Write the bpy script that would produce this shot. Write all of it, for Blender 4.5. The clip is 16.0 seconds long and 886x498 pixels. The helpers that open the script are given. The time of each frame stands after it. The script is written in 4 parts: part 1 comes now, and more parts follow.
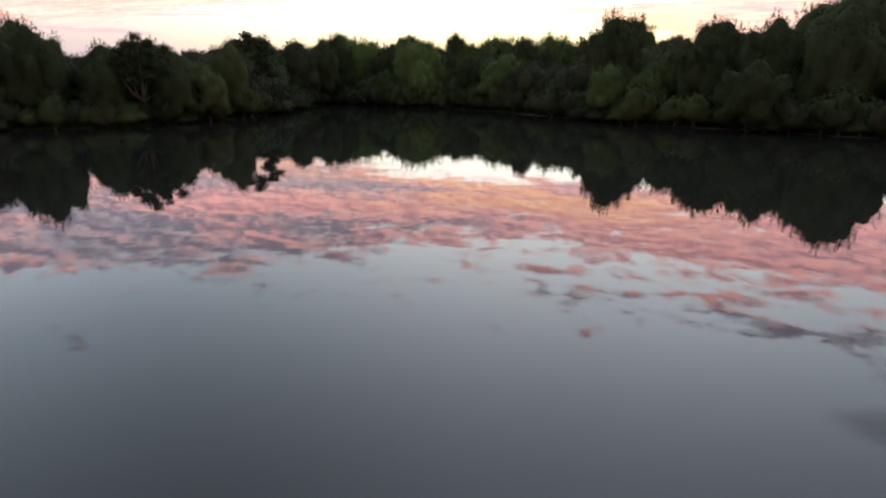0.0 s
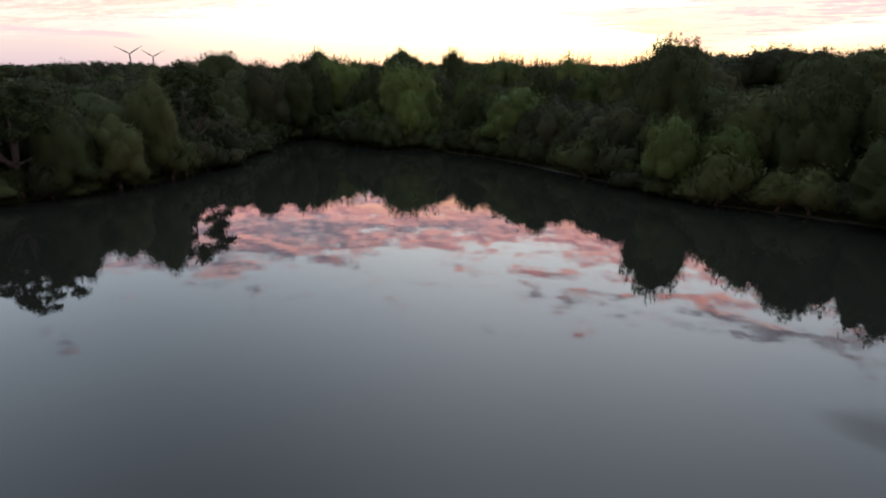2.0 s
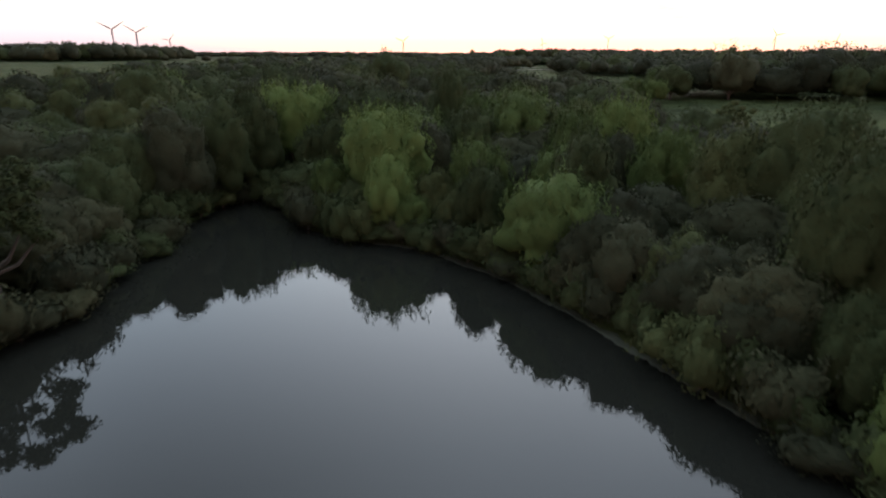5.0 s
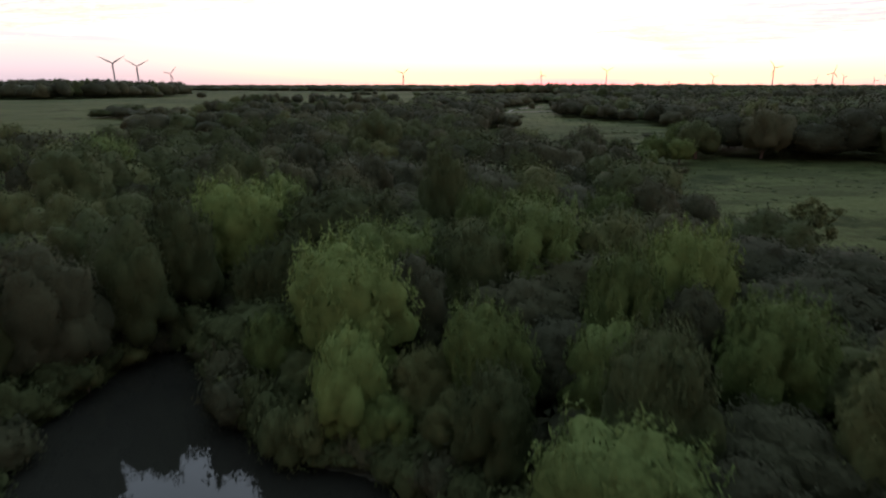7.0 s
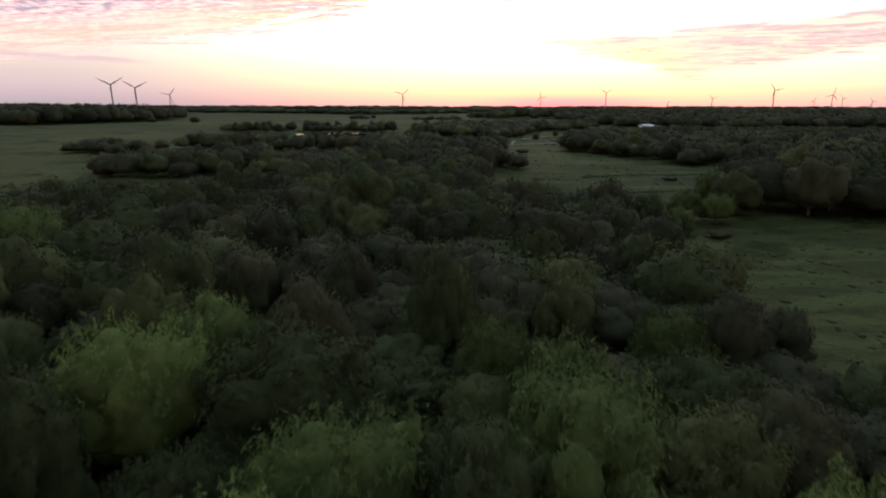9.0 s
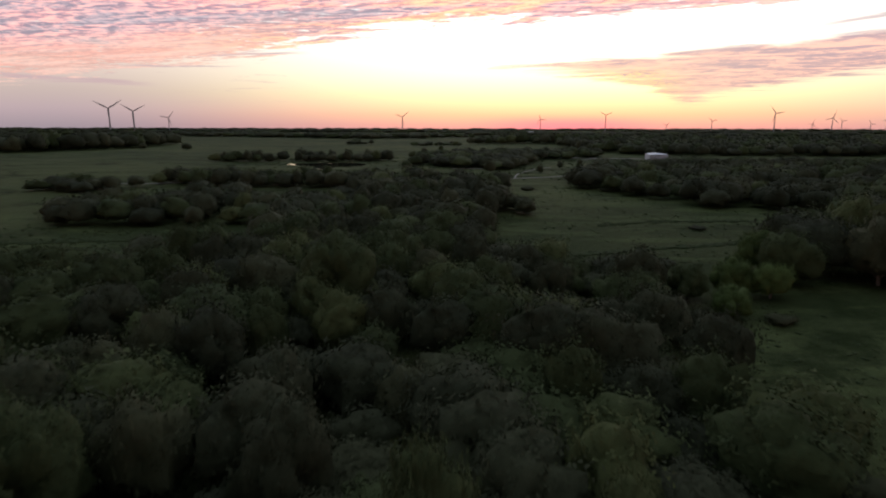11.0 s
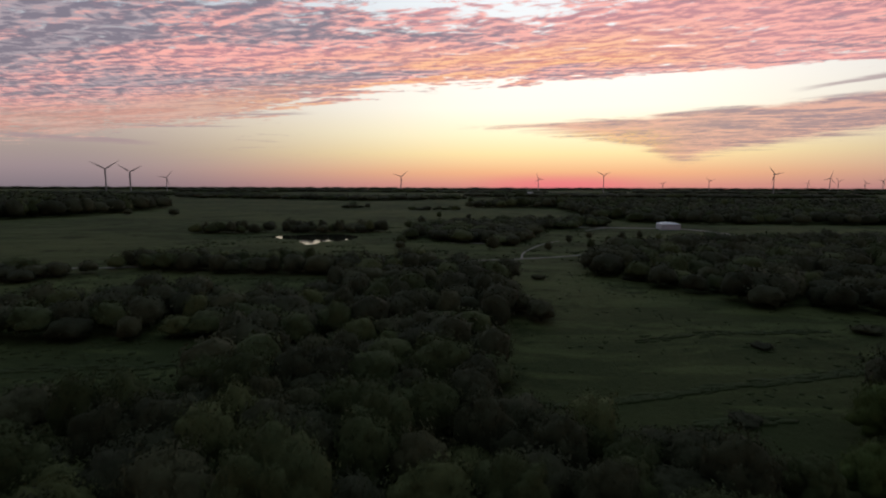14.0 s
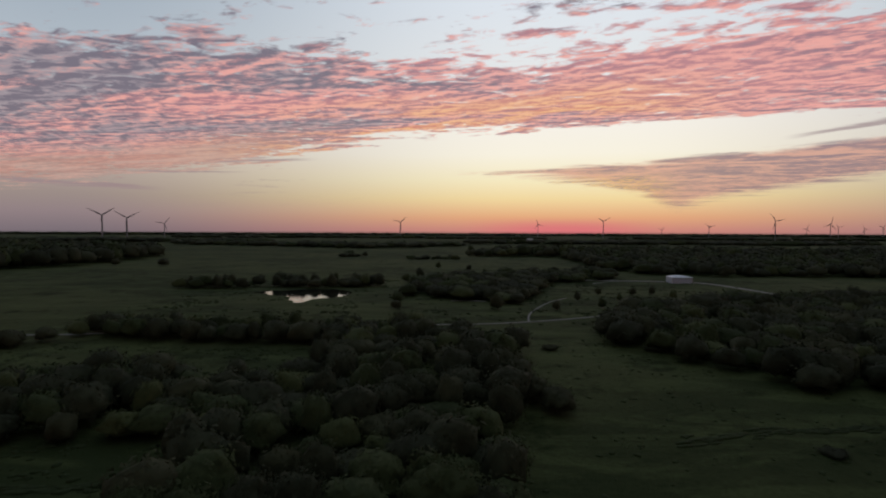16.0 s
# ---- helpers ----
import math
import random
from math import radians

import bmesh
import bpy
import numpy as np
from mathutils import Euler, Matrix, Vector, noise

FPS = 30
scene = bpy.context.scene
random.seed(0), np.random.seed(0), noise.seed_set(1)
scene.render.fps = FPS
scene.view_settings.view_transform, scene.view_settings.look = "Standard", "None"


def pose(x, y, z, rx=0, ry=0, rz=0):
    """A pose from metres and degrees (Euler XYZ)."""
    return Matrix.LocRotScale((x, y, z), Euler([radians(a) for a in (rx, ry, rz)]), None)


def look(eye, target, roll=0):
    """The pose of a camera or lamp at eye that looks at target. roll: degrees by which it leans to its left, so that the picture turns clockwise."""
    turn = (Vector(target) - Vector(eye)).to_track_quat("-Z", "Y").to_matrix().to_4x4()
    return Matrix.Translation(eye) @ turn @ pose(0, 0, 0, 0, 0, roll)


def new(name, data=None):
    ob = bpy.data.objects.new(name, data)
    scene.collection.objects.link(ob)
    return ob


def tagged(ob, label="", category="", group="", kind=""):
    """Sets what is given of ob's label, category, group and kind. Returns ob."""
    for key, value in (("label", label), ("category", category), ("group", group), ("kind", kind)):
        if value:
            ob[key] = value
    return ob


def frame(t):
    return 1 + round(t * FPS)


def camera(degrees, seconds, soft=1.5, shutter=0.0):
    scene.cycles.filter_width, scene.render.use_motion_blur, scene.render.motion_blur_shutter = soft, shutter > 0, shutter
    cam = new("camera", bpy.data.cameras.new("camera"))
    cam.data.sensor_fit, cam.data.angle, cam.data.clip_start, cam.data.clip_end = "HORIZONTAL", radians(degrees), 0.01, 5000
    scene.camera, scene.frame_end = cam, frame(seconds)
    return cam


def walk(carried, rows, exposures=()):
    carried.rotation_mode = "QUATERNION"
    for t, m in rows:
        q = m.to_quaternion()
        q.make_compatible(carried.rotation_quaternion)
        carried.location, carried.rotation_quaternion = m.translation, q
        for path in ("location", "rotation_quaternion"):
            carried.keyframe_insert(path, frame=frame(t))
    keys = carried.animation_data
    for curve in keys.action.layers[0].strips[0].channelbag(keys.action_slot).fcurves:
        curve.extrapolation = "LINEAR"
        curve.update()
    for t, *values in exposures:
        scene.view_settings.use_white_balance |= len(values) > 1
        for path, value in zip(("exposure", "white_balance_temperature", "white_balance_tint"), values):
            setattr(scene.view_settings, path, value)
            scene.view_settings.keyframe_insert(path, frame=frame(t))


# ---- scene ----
cam = camera(73.7, 16.0, soft=2.0, shutter=0.5)
PATH = [
    (0, (2.118, 3.301, 4.926), (2.053, 5.22, 4.366), -0.3),
    (0.5, (2.216, 8.358, 5.71), (2.146, 10.279, 5.157), -0.4),
    (1, (1.78, 13.58, 6.649), (1.72, 15.502, 6.098), -0.3),
    (1.5, (1.452, 18.772, 7.733), (1.4, 20.695, 7.187), -0.3),
    (2, (1.104, 23.982, 8.861), (1.061, 25.905, 8.311), -0.2),
    (2.5, (0.797, 29.172, 9.94), (0.762, 31.088, 9.368), -0.2),
    (3, (0.595, 34.188, 10.911), (0.566, 36.094, 10.305), -0.1),
    (3.5, (0.464, 39.249, 11.993), (0.44, 41.149, 11.369), -0.0),
    (6, (1.018, 63.019, 18.625), (0.997, 64.921, 18.009), 0.1),
    (6.5, (1.122, 68.373, 19.915), (1.097, 70.287, 19.336), 0.0),
    (7, (1.091, 73.775, 21.22), (1.069, 75.703, 20.689), 0.0),
    (7.5, (1.123, 78.835, 22.562), (1.1, 80.768, 22.052), -0.0),
    (8, (1.129, 83.985, 23.761), (1.107, 85.92, 23.257), 0.1),
    (8.5, (1.115, 89.155, 24.969), (1.093, 91.094, 24.48), -0.0),
    (9, (1.061, 94.079, 26.165), (1.041, 96.023, 25.695), 0.1),
    (11.5, (1.614, 120.787, 31.696), (1.595, 122.749, 31.311), 0.1),
    (12, (1.56, 125.941, 32.823), (1.543, 127.907, 32.461), 0.1),
    (12.5, (1.623, 131.056, 33.928), (1.606, 133.029, 33.604), 0.1),
    (13, (1.586, 136.176, 35.179), (1.569, 138.155, 34.89), 0.12),
    (13.5, (1.388, 141.294, 36.282), (1.373, 143.278, 36.03), 0.15),
    (14, (1.331, 146.308, 37.398), (1.316, 148.296, 37.184), 0.15),
    (14.5, (1.33, 151.236, 38.439), (1.315, 153.229, 38.264), 0.2),
    (15, (1.137, 155.993, 39.541), (1.125, 157.989, 39.404), 0.2),
    (15.5, (0.986, 161.033, 40.557), (0.976, 163.031, 40.457), 0.2),
    (16, (1.087, 165.905, 41.546), (1.074, 167.904, 41.482), 0.2),
]
EXPOSURE = [(0, 1.32), (3.0, 1.52), (3.6, 1.66), (5.8, 1.95), (6.5, 1.88), (7.5, 1.45), (9, 1.2), (11.5, 0.55), (14, 0.05), (16, -0.22)]
walk(cam, [(t, look(eye, aim, lean)) for t, eye, aim, lean in PATH], EXPOSURE)


# ---------------------------------------------------------------- world: dusk sky with a broken cloud deck
world = bpy.data.worlds.new("dusk_sky")
scene.world = world
world.use_nodes = True


class Net:
    """Short hand for node trees."""

    def __init__(self, tree):
        self.t = tree
        tree.nodes.clear()

    def add(self, kind):
        return self.t.nodes.new(kind)

    def put(self, sock, v):
        if isinstance(v, bpy.types.NodeSocket):
            self.t.links.new(v, sock)
        elif v is not None:
            sock.default_value = v

    def m(self, op, a, b=None, c=None):
        n = self.add("ShaderNodeMath")
        n.operation = op
        for s, v in zip(n.inputs, (a, b, c)):
            self.put(s, v)
        return n.outputs[0]

    def step(self, v, lo, hi):
        n = self.add("ShaderNodeMapRange")
        n.interpolation_type = "SMOOTHSTEP"
        self.put(n.inputs["Value"], v)
        n.inputs["From Min"].default_value, n.inputs["From Max"].default_value = lo, hi
        return n.outputs[0]

    def fade(self, v, lo, hi, a, b):
        n = self.add("ShaderNodeMapRange")
        self.put(n.inputs["Value"], v)
        for k, q in zip(("From Min", "From Max", "To Min", "To Max"), (lo, hi, a, b)):
            self.put(n.inputs[k], q)
        return n.outputs[0]

    def mix(self, f, a, b, how="MIX"):
        n = self.add("ShaderNodeMix")
        n.data_type, n.blend_type = "RGBA", how
        self.put(n.inputs[0], f)
        for s, v in zip((n.inputs[6], n.inputs[7]), (a, b)):
            self.put(s, (*v, 1) if isinstance(v, tuple) and len(v) == 3 else v)
        return n.outputs[2]

    def ramp(self, v, stops, how="LINEAR"):
        n = self.add("ShaderNodeValToRGB")
        n.color_ramp.interpolation = how
        e = n.color_ramp.elements
        while len(e) < len(stops):
            e.new(0.5)
        for el, (p, c) in zip(e, stops):
            el.position, el.color = p, (*c, 1)
        self.put(n.inputs[0], v)
        return n.outputs[0]

    def noise(self, vec, scale, detail=4, rough=0.55, distort=0.0, out="Fac", dims="3D"):
        n = self.add("ShaderNodeTexNoise")
        n.noise_dimensions = dims
        self.put(n.inputs["Vector"], vec)
        n.inputs["Scale"].default_value, n.inputs["Detail"].default_value = scale, detail
        n.inputs["Roughness"].default_value, n.inputs["Distortion"].default_value = rough, distort
        return n.outputs[out]

    def vec(self, x, y, z=0.0):
        n = self.add("ShaderNodeCombineXYZ")
        for s, v in zip(n.inputs, (x, y, z)):
            self.put(s, v)
        return n.outputs[0]


SUN_AZ = 12.0  # degrees to the right of the flight line, where the sun went down


def build_sky():
    k = Net(world.node_tree)
    co = k.add("ShaderNodeTexCoord").outputs["Generated"]
    sp = k.add("ShaderNodeSeparateXYZ")
    k.put(sp.inputs[0], co)
    x, y, z = sp.outputs
    elev = k.m("MULTIPLY", k.m("ARCSINE", z), 57.29578)
    az = k.m("MULTIPLY", k.m("ARCTAN2", x, y), 57.29578)
    a01 = k.fade(az, -60.0, 60.0, 0.0, 1.0)

    def curve(stops):
        """A value that changes with the compass: stops of degrees and value (0 to 30)."""
        grey = k.ramp(a01, [((a + 60) / 120, (v / 30,) * 3) for a, v in stops], "B_SPLINE")
        return k.m("MULTIPLY", grey, 30.0)

    off = k.m("ABSOLUTE", k.m("SUBTRACT", az, SUN_AZ))
    near = k.m("SUBTRACT", 1.0, k.step(off, 4.0, 46.0))
    core = k.m("SUBTRACT", 1.0, k.step(k.m("ABSOLUTE", k.m("SUBTRACT", az, 11.0)), 1.0, 11.0))
    front = k.m("SUBTRACT", 1.0, k.step(off, 50.0, 125.0))
    e01 = k.m("DIVIDE", elev, 60.0)
    warm = k.ramp(e01, [(0.0, (0.70, 0.28, 0.23)), (0.02, (0.88, 0.45, 0.24)), (0.05, (1.0, 0.78, 0.40)), (0.08, (1.05, 0.94, 0.62)), (0.12, (1.08, 1.02, 0.86)),
                        (0.165, (1.06, 1.01, 0.92)), (0.24, (0.91, 0.93, 0.93)), (0.34, (0.84, 0.90, 0.97)), (0.44, (0.76, 0.83, 0.93)), (0.62, (0.58, 0.66, 0.77)), (1.0, (0.35, 0.41, 0.52))])
    cool = k.ramp(e01, [(0.0, (0.23, 0.185, 0.21)), (0.025, (0.32, 0.25, 0.265)), (0.05, (0.37, 0.30, 0.28)), (0.09, (0.50, 0.41, 0.37)),
                        (0.15, (0.58, 0.55, 0.55)), (0.24, (0.50, 0.57, 0.64)), (0.34, (0.40, 0.475, 0.56)), (0.48, (0.33, 0.39, 0.47)), (0.64, (0.265, 0.31, 0.375)), (1.0, (0.24, 0.28, 0.35))])
    clear = k.mix(near, cool, warm)
    pinkband = k.m("MULTIPLY", core, k.m("SUBTRACT", 1.0, k.step(elev, 0.1, 1.4)))
    clear = k.mix(k.m("MULTIPLY", pinkband, 0.7), clear, (0.84, 0.18, 0.22))
    back = k.ramp(e01, [(0.0, (0.018, 0.020, 0.025)), (0.2, (0.03, 0.034, 0.042)), (0.5, (0.065, 0.075, 0.09)), (1.0, (0.26, 0.295, 0.35))])
    clear = k.mix(front, back, clear)

    # level cloud sheet: places on it, and axes along and across the rows of cloudlets
    zz = k.m("MAXIMUM", z, 0.02)
    px, py = k.m("DIVIDE", x, zz), k.m("DIVIDE", y, zz)
    ca, sa = math.cos(radians(-22)), math.sin(radians(-22))
    u = k.m("ADD", k.m("MULTIPLY", px, ca), k.m("MULTIPLY", py, sa))
    v = k.m("SUBTRACT", k.m("MULTIPLY", py, ca), k.m("MULTIPLY", px, sa))

    def sheet(stretch, seed, scale, detail, rough, distort=0.0):
        return k.noise(k.vec(k.m("MULTIPLY", u, stretch), v, seed), scale, detail, rough, distort)

    big = k.m("SUBTRACT", sheet(0.5, 2.0, 0.75, 3, 0.55), 0.5)
    rows = sheet(0.50, 5.0, 1.7, 6, 0.60, 0.6)
    puff = sheet(0.78, 9.0, 4.8, 6, 0.56, 0.6)
    nearer = k.noise(k.vec(k.m("MULTIPLY", u, 0.78), k.m("SUBTRACT", v, 0.075), 9.0), 4.8, 6, 0.56, 0.6)
    fine = sheet(0.55, 13.0, 13.0, 6, 0.64, 0.5)
    # main deck between a lower and an upper edge
    e_low = curve([(-60, 2.6), (-37, 3.4), (-29, 4.3), (-20, 5.9), (-12, 7.4), (-6, 8.5), (0, 9.0), (10, 9.7), (22, 10.0), (37, 9.8), (60, 8.0)])
    e_up = curve([(-60, 14), (-37, 15.2), (-28, 16.2), (-18, 16.6), (-8, 16.4), (0, 16.2), (12, 16.6), (24, 17.6), (37, 18), (60, 17)])
    lo = k.step(k.m("SUBTRACT", k.m("ADD", elev, k.m("MULTIPLY", k.m("SUBTRACT", rows, 0.5), 3.6)), e_low), -0.7, 0.9)
    hi = k.m("SUBTRACT", 1.0, k.step(k.m("SUBTRACT", k.m("ADD", elev, k.m("MULTIPLY", big, 6.0)), e_up), -3.0, 3.0))
    right = k.step(az, -8.0, 14.0)
    sparse = k.m("MULTIPLY", k.m("SUBTRACT", 1.0, k.step(elev, 20.5, 26.5)), k.m("ADD", 0.45, k.m("MULTIPLY", right, 0.55)))
    body = k.m("ADD", k.m("ADD", k.m("MULTIPLY", rows, 0.20), k.m("MULTIPLY", puff, 0.48)), k.m("MULTIPLY", fine, 0.32))
    dens = k.m("MULTIPLY", lo, k.m("MAXIMUM", hi, k.m("MULTIPLY", sparse, 0.60)))
    thr = k.m("SUBTRACT", 0.66, k.m("MULTIPLY", dens, 0.285))
    deck = k.m("MULTIPLY", k.step(k.m("SUBTRACT", body, thr), -0.025, 0.075), k.step(dens, 0.02, 0.2))
    # wedge of cloud low towards the right
    w_top = curve([(-60, 0), (-2, 5.3), (2, 5.7), (12, 6.1), (25, 6.8), (37, 7.5), (60, 8.0)])
    w_bot = curve([(-60, 8), (-2, 5.9), (2, 5.3), (8, 4.9), (13, 4.3), (18, 3.5), (20.5, 1.9), (22, 2.0), (25, 3.0), (29, 3.3), (37, 4.6), (60, 5.5)])
    strk = k.noise(k.vec(k.m("MULTIPLY", u, 0.34), k.m("MULTIPLY", v, 0.55), 31.0), 1.5, 7, 0.66, 0.9)
    s5 = k.m("SUBTRACT", strk, 0.5)
    w = k.m("MULTIPLY", k.step(k.m("SUBTRACT", k.m("ADD", w_top, k.m("MULTIPLY", s5, 2.0)), elev), -0.1, 0.5),
            k.step(k.m("SUBTRACT", k.m("ADD", elev, k.m("MULTIPLY", s5, 3.2)), w_bot), -0.25, 0.7))
    w = k.m("MULTIPLY", w, k.step(az, -1.5, 5.0))
    wedge = k.m("MULTIPLY", w, k.step(k.m("ADD", k.m("MULTIPLY", strk, 0.6), k.m("MULTIPLY", puff, 0.4)), 0.10, 0.36))
    # thin streaks low down
    thin = k.m("MULTIPLY", k.step(strk, 0.60, 0.72), k.m("MULTIPLY", k.step(elev, 1.6, 2.6), k.m("SUBTRACT", 1.0, k.step(elev, 5.5, 8.5))))
    thin = k.m("MULTIPLY", thin, k.m("SUBTRACT", 1.0, k.step(az, -16.0, -4.0)))
    for a0, a1, e0, rise, half in [(-40, -25, 4.1, -0.04, 0.32), (29, 46, 7.7, 0.11, 0.30), (-30, -18, 5.0, 0.02, 0.16), (-24, -12, 6.1, 0.05, 0.2)]:
        line = k.m("ADD", e0, k.m("MULTIPLY", k.m("SUBTRACT", az, a0), rise))
        gap = k.m("ABSOLUTE", k.m("ADD", k.m("SUBTRACT", elev, line), k.m("MULTIPLY", s5, 1.0)))
        ends = k.m("MULTIPLY", k.step(az, a0, a0 + 4), k.m("SUBTRACT", 1.0, k.step(az, a1 - 4, a1)))
        thin = k.m("MAXIMUM", thin, k.m("MULTIPLY", ends, k.m("SUBTRACT", 1.0, k.step(gap, half * 0.2, half))))
    # colours: lit from below near the sunset, grey violet where thick, higher and farther left
    t2 = sheet(0.34, 44.0, 1.1, 7, 0.64, 0.6)
    relief = k.m("SUBTRACT", nearer, puff)
    under = k.m("SUBTRACT", 1.0, k.step(k.m("SUBTRACT", elev, e_low), 3.0, 13.5))
    heat = k.m("ADD", k.m("MULTIPLY", under, 0.52), k.m("MULTIPLY", near, 0.34))
    lit = k.m("ADD", k.m("MULTIPLY", relief, 1.0), k.m("MULTIPLY", k.m("SUBTRACT", t2, 0.5), 3.2))
    lit = k.step(k.m("ADD", k.m("ADD", heat, lit), k.m("MULTIPLY", k.m("SUBTRACT", fine, 0.5), 1.7)), 0.12, 0.90)
    grey = k.mix(k.step(k.m("ADD", k.m("MULTIPLY", relief, 1.4), k.m("ADD", k.m("MULTIPLY", rows, 0.4), k.m("MULTIPLY", fine, 0.6))), 0.38, 0.62), (0.20, 0.17, 0.22), (0.39, 0.325, 0.365))
    rose = k.mix(k.step(k.m("ADD", fine, relief), 0.36, 0.64), (0.54, 0.235, 0.27), (0.95, 0.43, 0.38))
    gold = k.mix(k.step(k.m("ADD", fine, relief), 0.35, 0.66), (0.80, 0.28, 0.17), (1.0, 0.60, 0.24))
    edge = k.m("MULTIPLY", k.m("SUBTRACT", 1.0, k.step(k.m("SUBTRACT", elev, e_low), 0.8, 5.5)), k.m("SUBTRACT", 1.0, k.step(k.m("ABSOLUTE", k.m("SUBTRACT", az, 0.0)), 12.0, 30.0)))
    edge = k.m("MULTIPLY", edge, k.step(t2, 0.40, 0.58))
    cloud = k.mix(lit, grey, k.mix(k.m("MULTIPLY", edge, 0.85), rose, gold))
    leftlow = k.m("MULTIPLY", k.m("SUBTRACT", 1.0, k.step(az, -22.0, -6.0)), k.m("SUBTRACT", 1.0, k.step(k.m("SUBTRACT", elev, e_low), 1.4, 3.6)))
    cloud = k.mix(k.m("MULTIPLY", leftlow, 0.75), cloud, k.mix(k.step(rows, 0.4, 0.6), (0.54, 0.30, 0.24), (0.60, 0.41, 0.34)))
    wcol = k.mix(k.step(k.m("ADD", strk, k.m("MULTIPLY", k.m("SUBTRACT", k.m("ADD", k.m("MULTIPLY", fine, 0.5), k.m("MULTIPLY", puff, 0.5)), 0.5), 0.9)), 0.40, 0.60), (0.76, 0.41, 0.32), (0.31, 0.21, 0.245))
    glint = k.m("MULTIPLY", k.m("SUBTRACT", 1.0, k.step(k.m("ABSOLUTE", k.m("SUBTRACT", az, 13.0)), 3.0, 10.0)), k.m("SUBTRACT", 1.0, k.step(elev, 4.2, 5.6)))
    glow = k.m("MULTIPLY", k.m("SUBTRACT", 1.0, k.step(az, 12.0, 34.0)), k.step(fine, 0.45, 0.62))
    wcol = k.mix(k.m("MULTIPLY", glow, 0.5), wcol, (0.92, 0.52, 0.27))
    wcol = k.mix(k.m("MULTIPLY", glint, k.step(fine, 0.42, 0.6)), wcol, (0.98, 0.60, 0.20))
    col = k.mix(k.m("MULTIPLY", thin, 0.75), clear, (0.36, 0.26, 0.28))
    col = k.mix(k.m("MULTIPLY", wedge, 0.92), col, wcol)
    col = k.mix(k.m("MULTIPLY", deck, 0.94), col, cloud)
    # one dark scrap of cloud high on the right
    scrap = k.m("ADD", k.m("POWER", k.m("DIVIDE", k.m("SUBTRACT", az, 41.5), 7.0), 2.0), k.m("POWER", k.m("DIVIDE", k.m("SUBTRACT", elev, 26.6), 1.9), 2.0))
    scrap = k.m("SUBTRACT", 1.0, k.step(k.m("ADD", scrap, k.m("MULTIPLY", k.m("SUBTRACT", rows, 0.5), 3.0)), 0.1, 1.3))
    col = k.mix(k.m("MULTIPLY", scrap, 0.45), col, (0.13, 0.125, 0.15))
    col = k.mix(k.step(elev, -0.6, 0.0), (0.05, 0.05, 0.045), col)
    air = k.add("ShaderNodeTexSky")
    air.sky_type, air.sun_disc = "NISHITA", False
    air.sun_elevation, air.sun_rotation = radians(-3.0), radians(SUN_AZ)
    bg = k.add("ShaderNodeBackground")
    bg.inputs["Strength"].default_value = 1.0
    k.put(bg.inputs["Color"], col)
    bg2 = k.add("ShaderNodeBackground")
    bg2.inputs["Strength"].default_value = 0.05
    k.put(bg2.inputs["Color"], air.outputs[0])
    both = k.add("ShaderNodeAddShader")
    k.put(both.inputs[0], bg.outputs[0])
    k.put(both.inputs[1], bg2.outputs[0])
    k.put(k.add("ShaderNodeOutputWorld").inputs["Surface"], both.outputs[0])


build_sky()


# ---------------------------------------------------------------- materials
def material(name):
    mat = bpy.data.materials.new(name)
    mat.use_nodes = True
    k = Net(mat.node_tree)
    bsdf = k.add("ShaderNodeBsdfPrincipled")
    out = k.add("ShaderNodeOutputMaterial")
    k.put(out.inputs["Surface"], bsdf.outputs[0])
    return mat, k, bsdf, out


def foliage(name, dark, light, yellow, thin=0.13):
    mat, k, b, out = material(name)
    own = k.add("ShaderNodeAttribute")
    own.attribute_name = "tree_tone"
    rnd = k.m("FRACT", k.m("ADD", k.add("ShaderNodeObjectInfo").outputs["Random"], own.outputs["Fac"]))
    isl = k.add("ShaderNodeNewGeometry").outputs["Random Per Island"]
    pos = k.add("ShaderNodeTexCoord").outputs["Object"]
    patch = k.m("ADD", k.m("MULTIPLY", k.noise(pos, 0.9, 4, 0.65), 0.6), k.m("MULTIPLY", k.noise(pos, 0.10, 2), 0.4))
    tone = k.m("ADD", k.m("MULTIPLY", isl, 0.12), k.m("ADD", k.m("MULTIPLY", k.m("SUBTRACT", patch, 0.30), 0.9), k.m("MULTIPLY", k.m("SUBTRACT", rnd, 0.35), 0.36)))
    c = k.mix(tone, dark, light)
    c = k.mix(k.m("MULTIPLY", k.step(k.m("FRACT", k.m("MULTIPLY", rnd, 7.3)), 0.5, 1.0), 0.55), c, yellow)
    k.put(b.inputs["Base Color"], c)
    b.inputs["Roughness"].default_value = 0.75
    b.inputs["Specular IOR Level"].default_value = 0.035
    b.inputs["Specular Tint"].default_value = (0.86, 0.96, 0.80, 1)
    bp = k.add("ShaderNodeBump")
    bp.inputs["Strength"].default_value, bp.inputs["Distance"].default_value = 0.45, 0.25
    k.put(bp.inputs["Height"], k.noise(pos, 2.2, 5, 0.7))
    k.put(b.inputs["Normal"], bp.outputs[0])
    tr = k.add("ShaderNodeBsdfTranslucent")
    k.put(tr.inputs["Color"], c)
    mx = k.add("ShaderNodeMixShader")
    mx.inputs[0].default_value = thin
    k.put(mx.inputs[1], b.outputs[0])
    k.put(mx.inputs[2], tr.outputs[0])
    k.put(out.inputs["Surface"], mx.outputs[0])
    return mat


